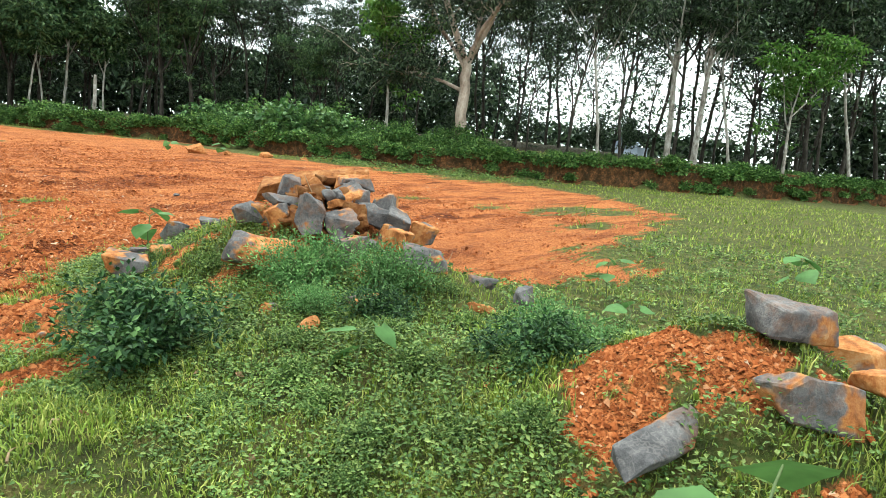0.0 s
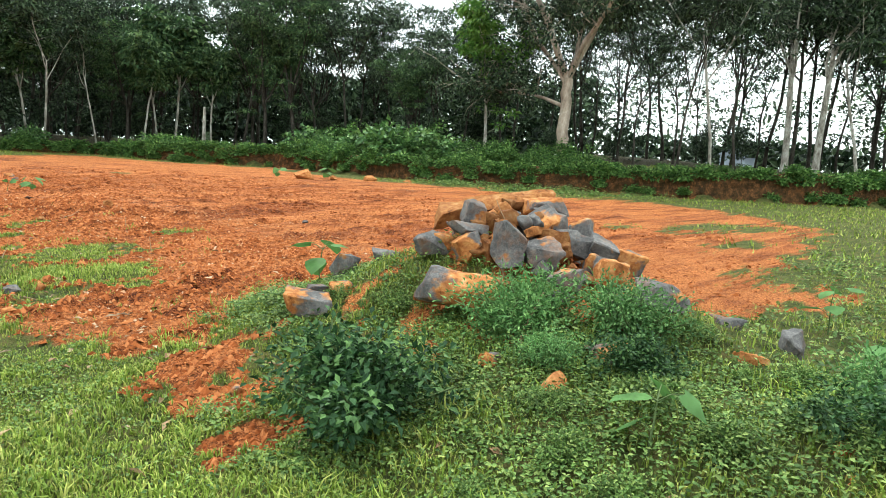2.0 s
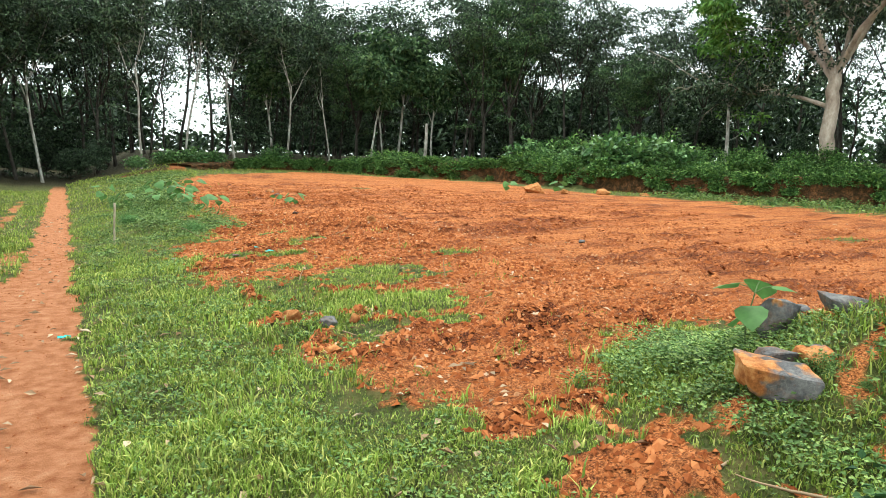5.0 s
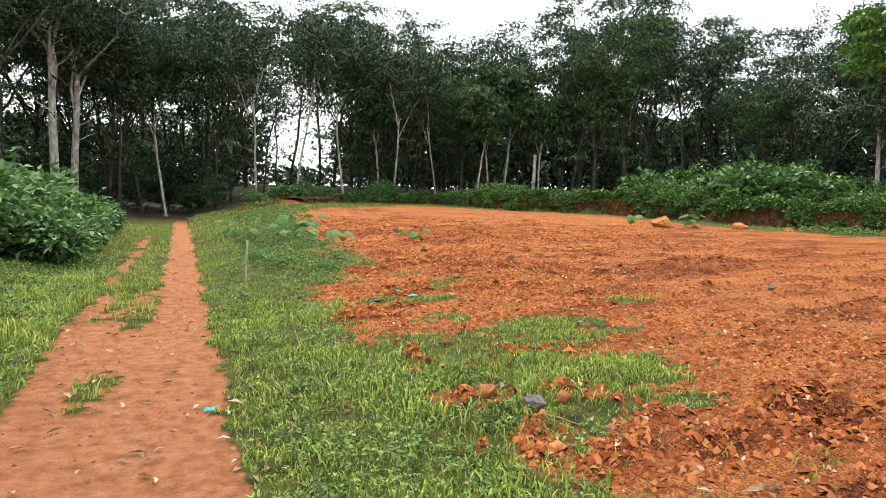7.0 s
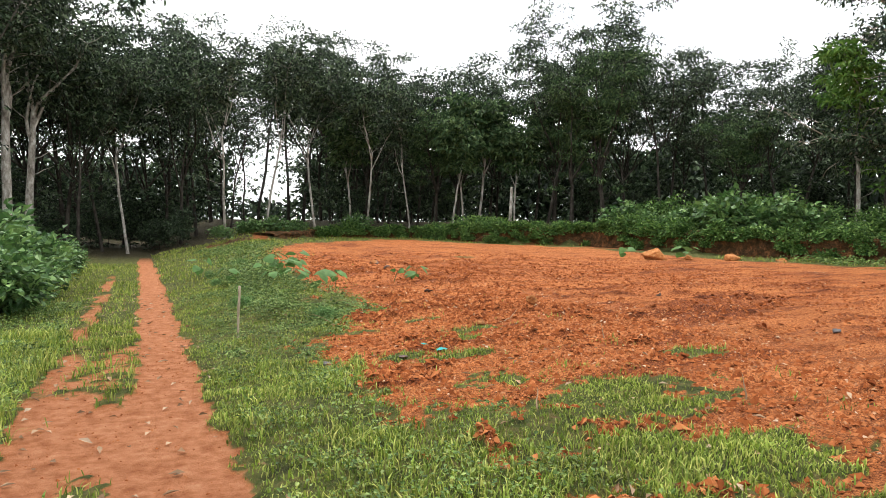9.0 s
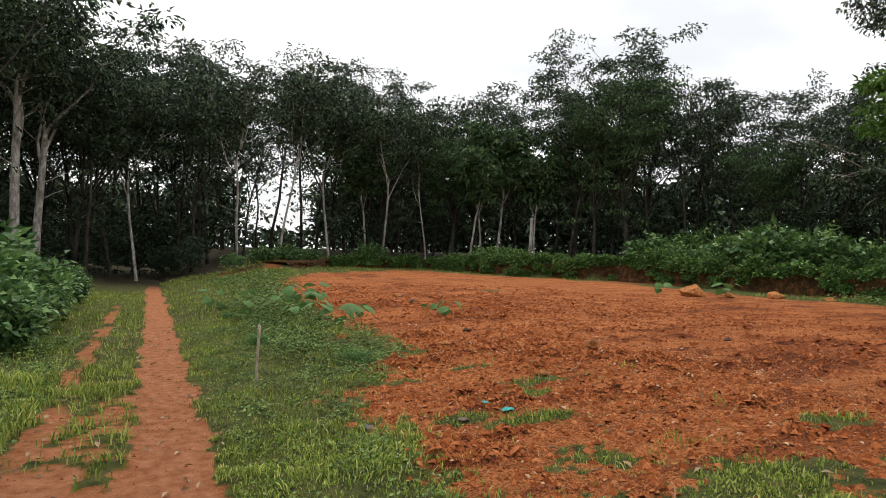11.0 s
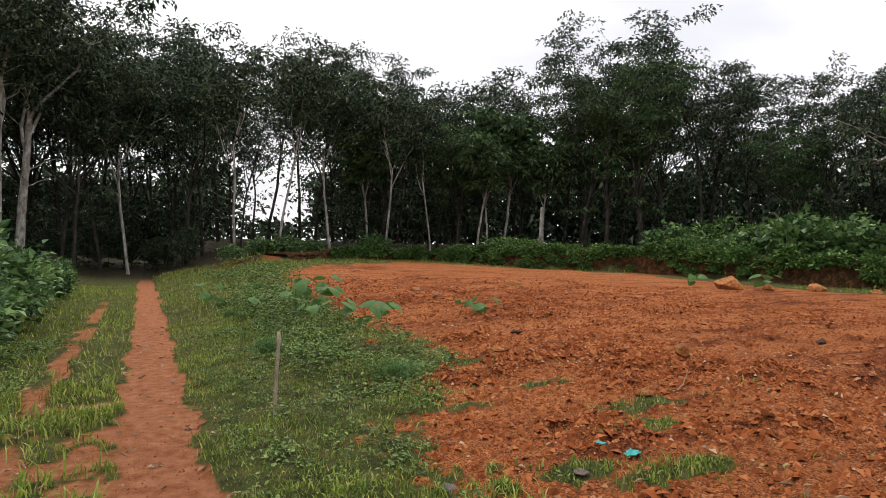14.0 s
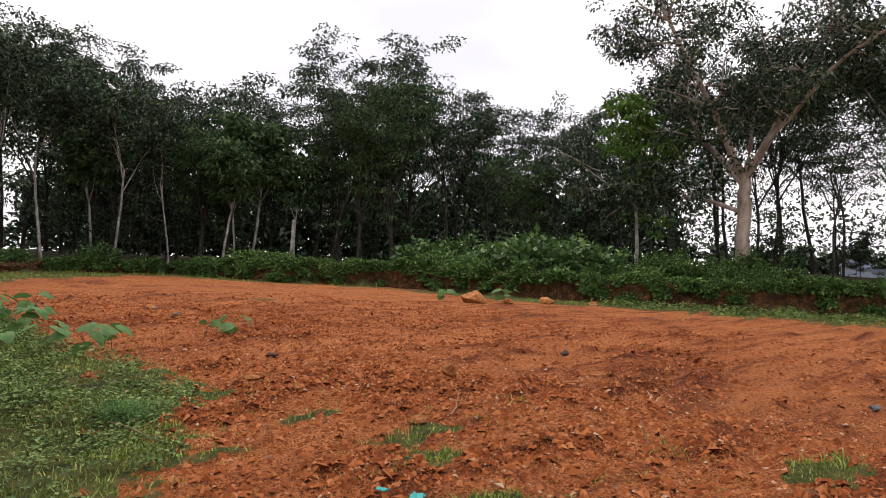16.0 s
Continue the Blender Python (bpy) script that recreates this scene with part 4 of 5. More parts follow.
def far_wood():
    """Leaf masses of the wood that goes on behind the plantation, thin where the sky shows through."""
    rng = np.random.RandomState(44)
    n = 72000
    az = rng.uniform(-26, 96, n)
    share = np.interp(az, [-26, 5.5, 7.5, 11.5, 13.5, 44, 48, 62, 66, 80, 84, 96], [1, 1, 0.12, 0.10, 1, 1, 0.72, 0.5, 0.2, 0.14, 0.5, 0.6])
    r = rng.uniform(84, 104, n) - 8 * (az > 45)
    top = np.interp(az, [-26, 15, 20, 45, 60, 96], [13, 13, 10.5, 10, 9, 9])
    z = rng.rand(n) ** 0.85 * top * (1 + 0.35 * value_noise(az, az * 0, 2.2))
    share = np.where((z > 9) & (az < 15), 0.35, share)
    share = np.where((z < 2.4) & (share < 0.3), 0.8, share)
    keep = rng.rand(n) < share
    thin = np.where((share[keep] < 0.5) & (z[keep] > 2.4), 0.55, 1.0)
    az, r, z = np.radians(az[keep]), r[keep], z[keep]
    x, y = r * np.sin(az), 8 + r * np.cos(az)
    k = len(x)
    head = rng.normal(0, 1, (k, 3))
    co, tri = leaf_arrays(rng, np.stack([x, y, base_height(x, y) + z], 1), head, rng.uniform(0.7, 1.4, k) * thin, rng.uniform(0.4, 0.8, k) * thin)
    # Same canopy leaves, whose near-black tones carry the wood's deep shade.
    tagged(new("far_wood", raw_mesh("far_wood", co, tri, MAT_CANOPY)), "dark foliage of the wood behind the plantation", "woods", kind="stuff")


far_wood()

# ---- rocks ----
def rock(name, seed, x, y, z, size, mat, turn, label, group="", tilt=(0, 0), cuts=11, sharp=0.74, blocky=False, log=False):
    """An angular quarried stone: a cut hull with worn edges and rough faces, its centre at z."""
    rng = np.random.RandomState(seed)
    bm = bmesh.new()
    points = unit(rng.normal(0, 1, (cuts, 3))) * rng.uniform(sharp, 1.05, (cuts, 1))
    if blocky:
        corner = np.array(list(itertools.product((-1, 1), repeat=3)), float)
        points = np.concatenate([corner * rng.uniform(0.28, 1.0, (8, 3)), unit(rng.normal(0, 1, (6, 3))) * rng.uniform(0.8, 1.05, (6, 1))])
    if log:
        ring = [(u, math.cos(a) * r, math.sin(a) * r) for u, w in ((-1, 0.7), (-0.7, 0.95), (-0.1, 1.0), (0.5, 0.92), (1, 0.62))
                for a, r in zip(np.arange(8) * 0.785 + rng.uniform(-0.2, 0.2, 8), w * rng.uniform(0.82, 1.0, 8))]
        points = np.array(ring) + rng.normal(0, 0.05, (len(ring), 3))
    for p in points:
        bm.verts.new((p[0] * size[0] / 2, p[1] * size[1] / 2, p[2] * size[2] / 2))
    hull = bmesh.ops.convex_hull(bm, input=bm.verts)
    bmesh.ops.delete(bm, geom=[g for g in hull["geom_interior"] if isinstance(g, bmesh.types.BMVert)], context="VERTS")
    bmesh.ops.dissolve_limit(bm, angle_limit=radians(14), verts=bm.verts, edges=bm.edges)
    bmesh.ops.bevel(bm, geom=list(bm.edges), offset=min(size) * 0.035, segments=1, affect="EDGES", clamp_overlap=True)
    bmesh.ops.triangulate(bm, faces=bm.faces)
    for _ in range(2):
        longs = [e for e in bm.edges if e.calc_length() > min(size) * 0.16]
        bmesh.ops.subdivide_edges(bm, edges=longs, cuts=1)
        bmesh.ops.triangulate(bm, faces=[f for f in bm.faces if len(f.verts) > 3])
    bm.normal_update()
    shift = Vector((seed * 3.1, seed * 1.7, seed * 0.9))
    for v in bm.verts:
        v.co += v.normal * min(size) * (0.075 * noise.noise(v.co * 3.2 / max(size) * 1.6 + shift) + 0.035 * noise.noise(v.co * 11 / max(size) + shift))
    for e in bm.edges:
        e.smooth = e.calc_face_angle(0) < radians(26)
    for fc in bm.faces:
        fc.smooth = True
    me = bpy.data.meshes.new(name)
    bm.to_mesh(me)
    bm.free()
    me.materials.append(mat)
    ob = tagged(new(name, me), label, "rock", group)
    ob.matrix_basis = pose(x, y, z, tilt[0], tilt[1], turn)
    return ob


GREY_LABEL, RUST_LABEL, HALF_LABEL = ("angular grey granite block in a rubble heap", "rust-orange weathered granite block in a rubble heap",
                                      "granite block, half grey and half rust-stained, in a heap")
# the rubble heap: x, y, z of the centre, size along, across, high, material, turn, tilt
HEAP = [(5.34, 6.72, 1.27, 0.46, 0.40, 0.24, "r", -37, 0, -14), (5.32, 6.42, 1.33, 0.30, 0.28, 0.27, "g", -30, 8, 14), (5.80, 6.08, 1.37, 0.56, 0.42, 0.20, "o", -40, -14, 4),
        (5.55, 5.80, 1.20, 0.46, 0.34, 0.36, "g", -20, 12, -12), (4.99, 5.77, 1.09, 0.27, 0.24, 0.42, "g", -30, -10, 8), (5.20, 5.60, 1.04, 0.34, 0.28, 0.30, "g", -40, 10, 12),
        (5.62, 5.54, 1.10, 0.38, 0.28, 0.25, "g", -30, 6, 14), (5.79, 5.40, 1.06, 0.30, 0.28, 0.27, "g", -50, 14, 24), (5.66, 5.30, 0.90, 0.36, 0.26, 0.26, "m", -40, 10, 32),
        (6.04, 5.28, 0.94, 0.30, 0.28, 0.26, "o", -30, 0, 6), (5.07, 6.30, 1.18, 0.38, 0.32, 0.15, "g", -35, -6, 6), (4.94, 6.14, 1.08, 0.27, 0.25, 0.28, "m", -25, -12, -30),
        (4.88, 6.54, 1.03, 0.30, 0.26, 0.21, "m", -20, 6, -12), (5.30, 6.11, 1.22, 0.30, 0.28, 0.24, "e", -60, 0, 10), (5.03, 6.00, 1.02, 0.25, 0.22, 0.24, "e", -10, 16, 0),
        (4.46, 5.84, 0.80, 0.70, 0.46, 0.36, "h", -37, 4, 2), (4.70, 7.50, 0.72, 0.25, 0.20, 0.32, "g", -20, 8, 16), (4.98, 7.18, 0.83, 0.38, 0.28, 0.13, "g", -40, 0, 4),
        (3.90, 6.91, 0.52, 0.45, 0.32, 0.25, "m", -42, 0, 6), (4.21, 6.90, 0.63, 0.24, 0.22, 0.19, "o", -30, 0, 10), (4.08, 7.08, 0.60, 0.27, 0.22, 0.15, "g", 80, 0, 0),
        (5.13, 4.50, 0.92, 0.46, 0.32, 0.20, "g", -28, 8, 10), (4.90, 4.68, 0.80, 0.32, 0.28, 0.22, "g", -40, 0, 6), (5.60, 4.24, 0.76, 0.30, 0.26, 0.16, "g", -20, 0, 6),
        (5.05, 3.84, 0.60, 0.24, 0.20, 0.17, "o", -30, 0, 8), (5.50, 3.74, 0.62, 0.24, 0.20, 0.24, "g", 10, 8, -10), (4.35, 4.42, 0.64, 0.32, 0.24, 0.18, "o", -38, 0, 0),
        (5.22, 4.92, 0.98, 0.27, 0.25, 0.22, "o", -20, 6, 6),
        (5.48, 5.12, 0.92, 0.32, 0.26, 0.24, "o", -15, 8, 10), (5.05, 5.22, 0.90, 0.30, 0.24, 0.22, "g", -60, 0, -8), (5.95, 5.70, 1.16, 0.44, 0.34, 0.30, "o", 15, 0, 10),
        (6.22, 6.44, 1.10, 0.46, 0.38, 0.36, "o", 33, 0, 0), (6.20, 5.85, 0.98, 0.42, 0.36, 0.32, "o", 5, 0, 0), (6.42, 6.10, 0.90, 0.42, 0.38, 0.34, "o", 55, 0, 0),
        (5.75, 6.86, 1.02, 0.44, 0.38, 0.34, "m", 25, 0, 0), (5.45, 6.20, 1.24, 0.36, 0.30, 0.22, "o", 60, 8, 0),
        (5.42, 5.62, 1.10, 0.30, 0.26, 0.26, "e", 60, 0, 10), (5.90, 6.35, 1.22, 0.40, 0.34, 0.24, "r", 10, 0, 0), (5.05, 6.55, 1.02, 0.32, 0.28, 0.24, "o", 75, 0, 0)]
KINDS = {"g": (MAT_GREY, GREY_LABEL), "m": (MAT_MIXED, HALF_LABEL), "o": (MAT_ORANGE, RUST_LABEL), "r": (MAT_RUST, RUST_LABEL), "e": (MAT_EARTH, RUST_LABEL), "p": (MAT_TAN, RUST_LABEL), "h": (MAT_HALF, HALF_LABEL), "d": (MAT_DARK, RUST_LABEL)}
for k, (x, y, z, a, b, c, kind, turn, tx, ty) in enumerate(HEAP):
    rock("granite_block", 200 + k, x, y, min(z, height(x, y) + (c * 0.5 + 0.26 if math.hypot(x - 5.5, y - 5.95) < 1.1 else c * 0.28)), (a * 1.06, b * 1.1, c * 1.08), KINDS[kind][0], turn, KINDS[kind][1], "rubble heap", (tx, ty), blocky=True)
rock("long_slab", 263, 5.78, 6.46, 1.36, (0.98, 0.40, 0.29), MAT_RUST, -37, "long rust-brown weathered stone slab lying across the heap's top", "rubble heap", (0, -10), log=True)
# smaller broken stone wedged between the blocks
wedge = np.random.RandomState(91)
for k in range(60):
    x, y = 5.5 + wedge.normal(0, 0.42), 5.75 + wedge.normal(0, 0.5)
    s = wedge.uniform(0.09, 0.24)
    kind = "regee"[k % 5]
    rock("broken_stone", 700 + k, x, y, height(x, y) + s * 0.3 + 0.16 * math.exp(-((x - 5.6) ** 2 + (y - 5.9) ** 2) / 0.3), (s * 1.4, s, s * 0.8), KINDS[kind][0], wedge.uniform(0, 360),
         "small rust-stained broken stone wedged in a rubble heap", "rubble heap", (wedge.uniform(-20, 20), wedge.uniform(-20, 20)))
# boulders on the red mound beside the track
for k, (x, y, z, a, b, c, kind, turn, tx, ty) in enumerate([
        (4.60, 1.64, 1.08, 0.54, 0.32, 0.28, "g", -40, 0, 8), (4.95, 1.36, 1.08, 0.50, 0.42, 0.36, "o", -30, 0, 0), (4.04, 1.46, 0.86, 0.66, 0.32, 0.36, "m", -48, -4, 6),
        (4.42, 1.20, 0.96, 0.42, 0.32, 0.24, "m", -30, 0, 0), (3.57, 1.95, 0.66, 0.64, 0.23, 0.16, "g", -18, 16, -12), (4.3, 0.8, 0.8, 0.4, 0.3, 0.3, "o", 20, 0, 0)]):
    rock("boulder", 300 + k, x, y, min(z, height(x, y) + c * 0.55), (a * 0.96, b * 1.0, c * 0.8), KINDS[kind][0], turn,
         KINDS[kind][1].replace("in a rubble heap", "on a red soil mound").replace("in a heap", "on a red soil mound"), "boulders on the mound", (tx, ty), blocky=True)
# loose stones in the grass and the field
for k, (x, y, a, b, c, kind, up) in enumerate([
        (4.03, 5.10, 0.24, 0.18, 0.14, "o", 0.3), (3.92, 4.55, 0.28, 0.2, 0.16, "p", 0.2), (2.93, 6.35, 0.13, 0.10, 0.10, "m", 0.35), (19.0, 28.8, 1.6, 0.9, 0.75, "p", 0.4),
        (22.0, 27.9, 0.9, 0.6, 0.5, "p", 0.4), (20.0, 28.2, 0.55, 0.4, 0.4, "p", 0.4), (23.3, 26.6, 0.5, 0.4, 0.3, "o", 0.3), (4.58, 16.75, 0.2, 0.15, 0.14, "r", 0.4),
        (6.24, 17.96, 0.22, 0.2, 0.2, "r", 0.45), (9.84, 18.76, 0.28, 0.2, 0.16, "d", 0.4), (4.42, 19.38, 0.26, 0.18, 0.08, "m", 0.5), (6.75, 28.3, 0.45, 0.3, 0.2, "m", 0.4),
        (6.4, 26.0, 0.3, 0.26, 0.2, "o", 0.4), (2.92, 10.62, 0.15, 0.13, 0.13, "o", 0.5), (2.36, 10.72, 0.24, 0.19, 0.17, "r", 0.45), (2.62, 10.5, 0.22, 0.17, 0.13, "m", 0.4), (2.84, 15.32, 0.16, 0.12, 0.05, "g", 0.5),
        (1.95, 15.5, 0.2, 0.13, 0.08, "o", 0.4), (5.35, 20.5, 0.2, 0.16, 0.12, "d", 0.4), (1.9, 4.45, 0.13, 0.1, 0.07, "g", 0.4), (2.45, 9.9, 0.2, 0.14, 0.1, "o", 0.35),
        (6.6, 8.6, 0.2, 0.17, 0.12, "m", 0.4), (7.2, 8.9, 0.26, 0.2, 0.1, "g", 0.4), (8.76, 14.1, 0.16, 0.12, 0.09, "m", 0.4), (3.3, 7.6, 0.14, 0.12, 0.08, "o", 0.4)]):
    label = {"g": "loose grey stone half sunk in the ground", "m": "small mottled stone lying in the grass", "o": "loose rust-coloured stone lying on bare soil", "p": "pale tan weathered boulder lying on bare soil", "r": "loose rust-red stone lying on bare soil", "d": "dark brown clod lying on the red field"}[kind]
    rock("stone", 400 + k, x, y, height(x, y) + c * (up - 0.2), (a, b, c), KINDS[kind][0], k * 47 % 360, label, "loose stones", (0, 0), 16, 0.88)


# ---- clods and gravel ----
LUMP = np.array([(1, 0.1, -0.3), (-0.1, 0.9, -0.25), (-0.95, -0.1, -0.3), (0.05, -0.9, -0.25), (0.1, 0.1, 0.75)], float)
LUMP_TRI = np.array([(0, 1, 4), (1, 2, 4), (2, 3, 4), (3, 0, 4)])


def scatter_lumps(name, seed, boxes, mat, label, sizes, spread, cover=soil_cover):
    rng = np.random.RandomState(seed)
    xs, ys = [], []
    for x0, x1, y0, y1, n in boxes:
        x, y = rng.uniform(x0, x1, n), rng.uniform(y0, y1, n)
        keep = (cover(x, y) > 0.55) & (rng.rand(n) < 0.30 + 0.8 * np.maximum(churn(x, y), (y < 7.3) * 0.9))
        xs.append(x[keep])
        ys.append(y[keep])
    x, y = np.concatenate(xs), np.concatenate(ys)
    n = len(x)
    s = sizes[0] + (sizes[1] - sizes[0]) * rng.rand(n) ** spread
    turn, tip = rng.uniform(0, 6.3, n), rng.normal(0, 0.35, (n, 2))
    shape = LUMP[None] * rng.uniform(0.55, 1.25, (n, 5, 1)) * s[:, None, None] * np.array([1.25, 0.85, 0.8])
    c, d = np.cos(turn)[:, None], np.sin(turn)[:, None]
    u, v = shape[..., 0] * c - shape[..., 1] * d, shape[..., 0] * d + shape[..., 1] * c
    co = np.stack([u + x[:, None], v + y[:, None], shape[..., 2] + u * tip[:, :1] + v * tip[:, 1:] + (surface(x, y) + s * 0.1)[:, None]], -1).reshape(-1, 3)
    tri = (np.arange(n)[:, None, None] * 5 + LUMP_TRI[None]).reshape(-1, 3)
    tagged(new(name, raw_mesh(name, co, tri, mat)), label, "gravel", kind="stuff")


scatter_lumps("soil_clods", 5, [(1.8, 7, 7.4, 20.5, 90000), (5, 18, 8, 30, 70000), (3.4, 9, 20, 30, 20000), (4.6, 6.8, 5.0, 7.1, 4500), (2.3, 3.6, 5.2, 8.1, 3500), (7, 14, 4.5, 10, 3000)],
              MAT_CLOD, "broken red laterite clods on the bare field", (0.009, 0.048), 3.2)
scatter_lumps("laterite_lumps", 15, [(2.2, 7, 10.5, 20.5, 7000), (6, 16, 9, 26, 9000), (3.6, 15, 20, 34, 16000)],
              MAT_CLOD, "larger broken laterite lumps on the churned field", (0.02, 0.062), 2.4)
scatter_lumps("mound_chips", 7, [(3.2, 5.4, 0.9, 3.1, 26000)], MAT_CLOD, "small red laterite chips heaped on the mound", (0.006, 0.026), 2.2)
scatter_lumps("track_crumbs", 16, [(-1.1, 0.7, 5, 20, 5000)], MAT_CLOD, "small red crumbs of soil on the dirt track", (0.005, 0.02), 3.0, track_cover)
scatter_lumps("field_gravel", 6, [(1.8, 8, 7.4, 22, 13000), (5, 20, 8, 30, 8000), (3.3, 5.2, 1.2, 3, 700)], MAT_PEBBLE, "pale gravel strewn over the red soil", (0.008, 0.032), 2.4)


# ---- grass and weeds ----
def blades(rng, x, y, tall, wide):
    n = len(x)
    z = surface(x, y)
    a = rng.uniform(0, 6.3, n)
    lean = rng.uniform(0.15, 0.9, n) * tall
    h = tall * rng.uniform(0.6, 1.25, n)
    w = wide * rng.uniform(0.7, 1.3, n)
    rank = (rng.rand(n) < 0.12) & (wide < 0.011)
    h, w, lean = np.where(rank, h * 1.4, h), np.where(rank, w * 1.7, w), np.where(rank, lean * 1.8, lean)
    dx, dy = np.cos(a), np.sin(a)
    p = np.stack([x, y, z - 0.01], 1)
    side = np.stack([-dy, dx, np.zeros(n)], 1) * (w / 2)[:, None]
    mid = p + np.stack([dx * lean * 0.35, dy * lean * 0.35, h * 0.62], 1)
    tip = p + np.stack([dx * lean, dy * lean, h * rng.uniform(0.75, 1.0, n)], 1)
    co = np.stack([p - side, p + side, mid + side * 0.8, mid - side * 0.8, tip], 1).reshape(-1, 3)
    b = np.arange(n)[:, None] * 5
    if wide > 0.011:
        return np.stack([p - side, p + side, tip], 1).reshape(-1, 3), np.arange(n)[:, None] * 3 + [[0, 1, 2]]
    tri = np.concatenate([b + [0, 1, 2], b + [0, 2, 3], b + [3, 2, 4]], 0)
    return co, tri


def turf_share(x, y):
    far, _ = seg_distance(x, y, FOOT)
    back = inside(x, y, TERRACE)
    share = (1 - np.clip(soil_cover(x, y) * 1.15, 0, 1)) * (1 - np.clip(track_cover(x, y) * 1.2, 0, 1))
    strays = 0.10 * (value_noise(x + 1, y, 0.22) > 0.22) * (x < 6) * (x > 1.2) * (y > 7)
    share = np.maximum(share, strays)
    return share * ~(back & (far < 0.8)) * (0.35 + 1.1 * np.clip(value_noise(x, y, 0.6) + 0.45, 0, 1))


def build_grass():
    rng = np.random.RandomState(9)
    out = []
    for x0, x1, y0, y1, n, tall, wide in ((0.5, 3.2, 2.6, 9, 84000, 0.05, 0.0075), (0.5, 4.4, 9, 16, 66000, 0.055, 0.009), (0.5, 4.6, 16, 26, 36000, 0.07, 0.012),
                                          (-3.4, 0.0, 10.5, 20, 44000, 0.11, 0.010), (-4.5, 0.2, 20, 40, 20000, 0.11, 0.02), (0.5, 6.5, 26, 50, 16000, 0.11, 0.025),
                                          (2.4, 5.4, 0.8, 8, 44000, 0.07, 0.007), (5, 13, 0, 8, 20000, 0.08, 0.014), (13, 40, -4, 30, 30000, 0.12, 0.04), (4, 8, 8, 18, 12000, 0.055, 0.009),
                                          (4, 26, 40, 56, 8000, 0.15, 0.04), (3.4, 5.6, 5.4, 9.2, 26000, 0.07, 0.007), (2.2, 4.2, 0.2, 3.0, 26000, 0.06, 0.006),
                                          (2, 7, 9, 20, 40000, 0.05, 0.009)):
        x, y = rng.uniform(x0, x1, n), rng.uniform(y0, y1, n)
        keep = rng.rand(n) < turf_share(x, y)
        x, y = x[keep], y[keep]
        high = 1 + 0.9 * np.clip(value_noise(x, y, 0.9) + value_noise(x, y, 0.3), -0.5, 1)
        out.append(blades(rng, x, y, tall * high, wide))
    co, tri = joined(out)
    tagged(new("grass", raw_mesh("grass", co, tri, MAT_GRASS)), "short uneven yellow-green grass along the track and field", "grass", kind="stuff")


def build_weeds():
    rng = np.random.RandomState(10)
    pos, head, size = [], [], []
    for x0, x1, y0, y1, n, leaf, up in ((2.5, 5.0, 1.0, 6.2, 7000, 0.030, 0.16), (0.7, 3.4, 3, 10, 2000, 0.030, 0.05), (0.8, 2.8, 10, 24, 2600, 0.040, 0.08), (1.8, 3.6, 18, 28, 2600, 0.05, 0.18),
                                        (-3.2, -1.0, 12, 24, 2600, 0.05, 0.12), (5, 16, 0, 7, 2200, 0.06, 0.12), (3.4, 4.9, 5.6, 8.2, 2200, 0.03, 0.14), (2.4, 6, 24, 44, 2000, 0.09, 0.2),
                                        (23, 30, 16, 27, 900, 0.12, 0.25), (3.5, 5.2, 5.8, 8.8, 2600, 0.034, 0.13), (2.4, 4.2, 0.4, 2.4, 1500, 0.03, 0.07)):
        x, y = rng.uniform(x0, x1, n), rng.uniform(y0, y1, n)
        keep = rng.rand(n) < 0.15 + turf_share(x, y) * np.clip(0.6 + 1.6 * value_noise(x + 5, y, 0.5), 0, 1)
        keep &= (soil_cover(x, y) < 0.5) & (track_cover(x, y) < 0.4)
        x, y = x[keep], y[keep]
        z = surface(x, y)
        lift = up * np.clip(0.7 + 1.6 * value_noise(x, y, 0.7), 0.15, 1.6)
        for _ in range(9):
            k = len(x)
            o = rng.normal(0, leaf * 1.3, (k, 2))
            pos.append(np.stack([x + o[:, 0], y + o[:, 1], z + rng.rand(k) ** 0.7 * lift + 0.01], 1))
            head.append(np.stack([o[:, 0] / leaf, o[:, 1] / leaf, rng.normal(0.15, 0.35, k)], 1))
            size.append(np.full(k, leaf) * rng.uniform(0.6, 1.3, k))
    pos, head, size = np.concatenate(pos), np.concatenate(head), np.concatenate(size)
    co, tri = leaf_arrays(rng, pos, head, size, size * 0.6, 0.12, 0.15)
    tagged(new("weeds", raw_mesh("weeds", co, tri, MAT_WEED)), "low broad-leaved weeds tangled in the grass", "weeds", kind="stuff")


build_grass()
build_weeds()

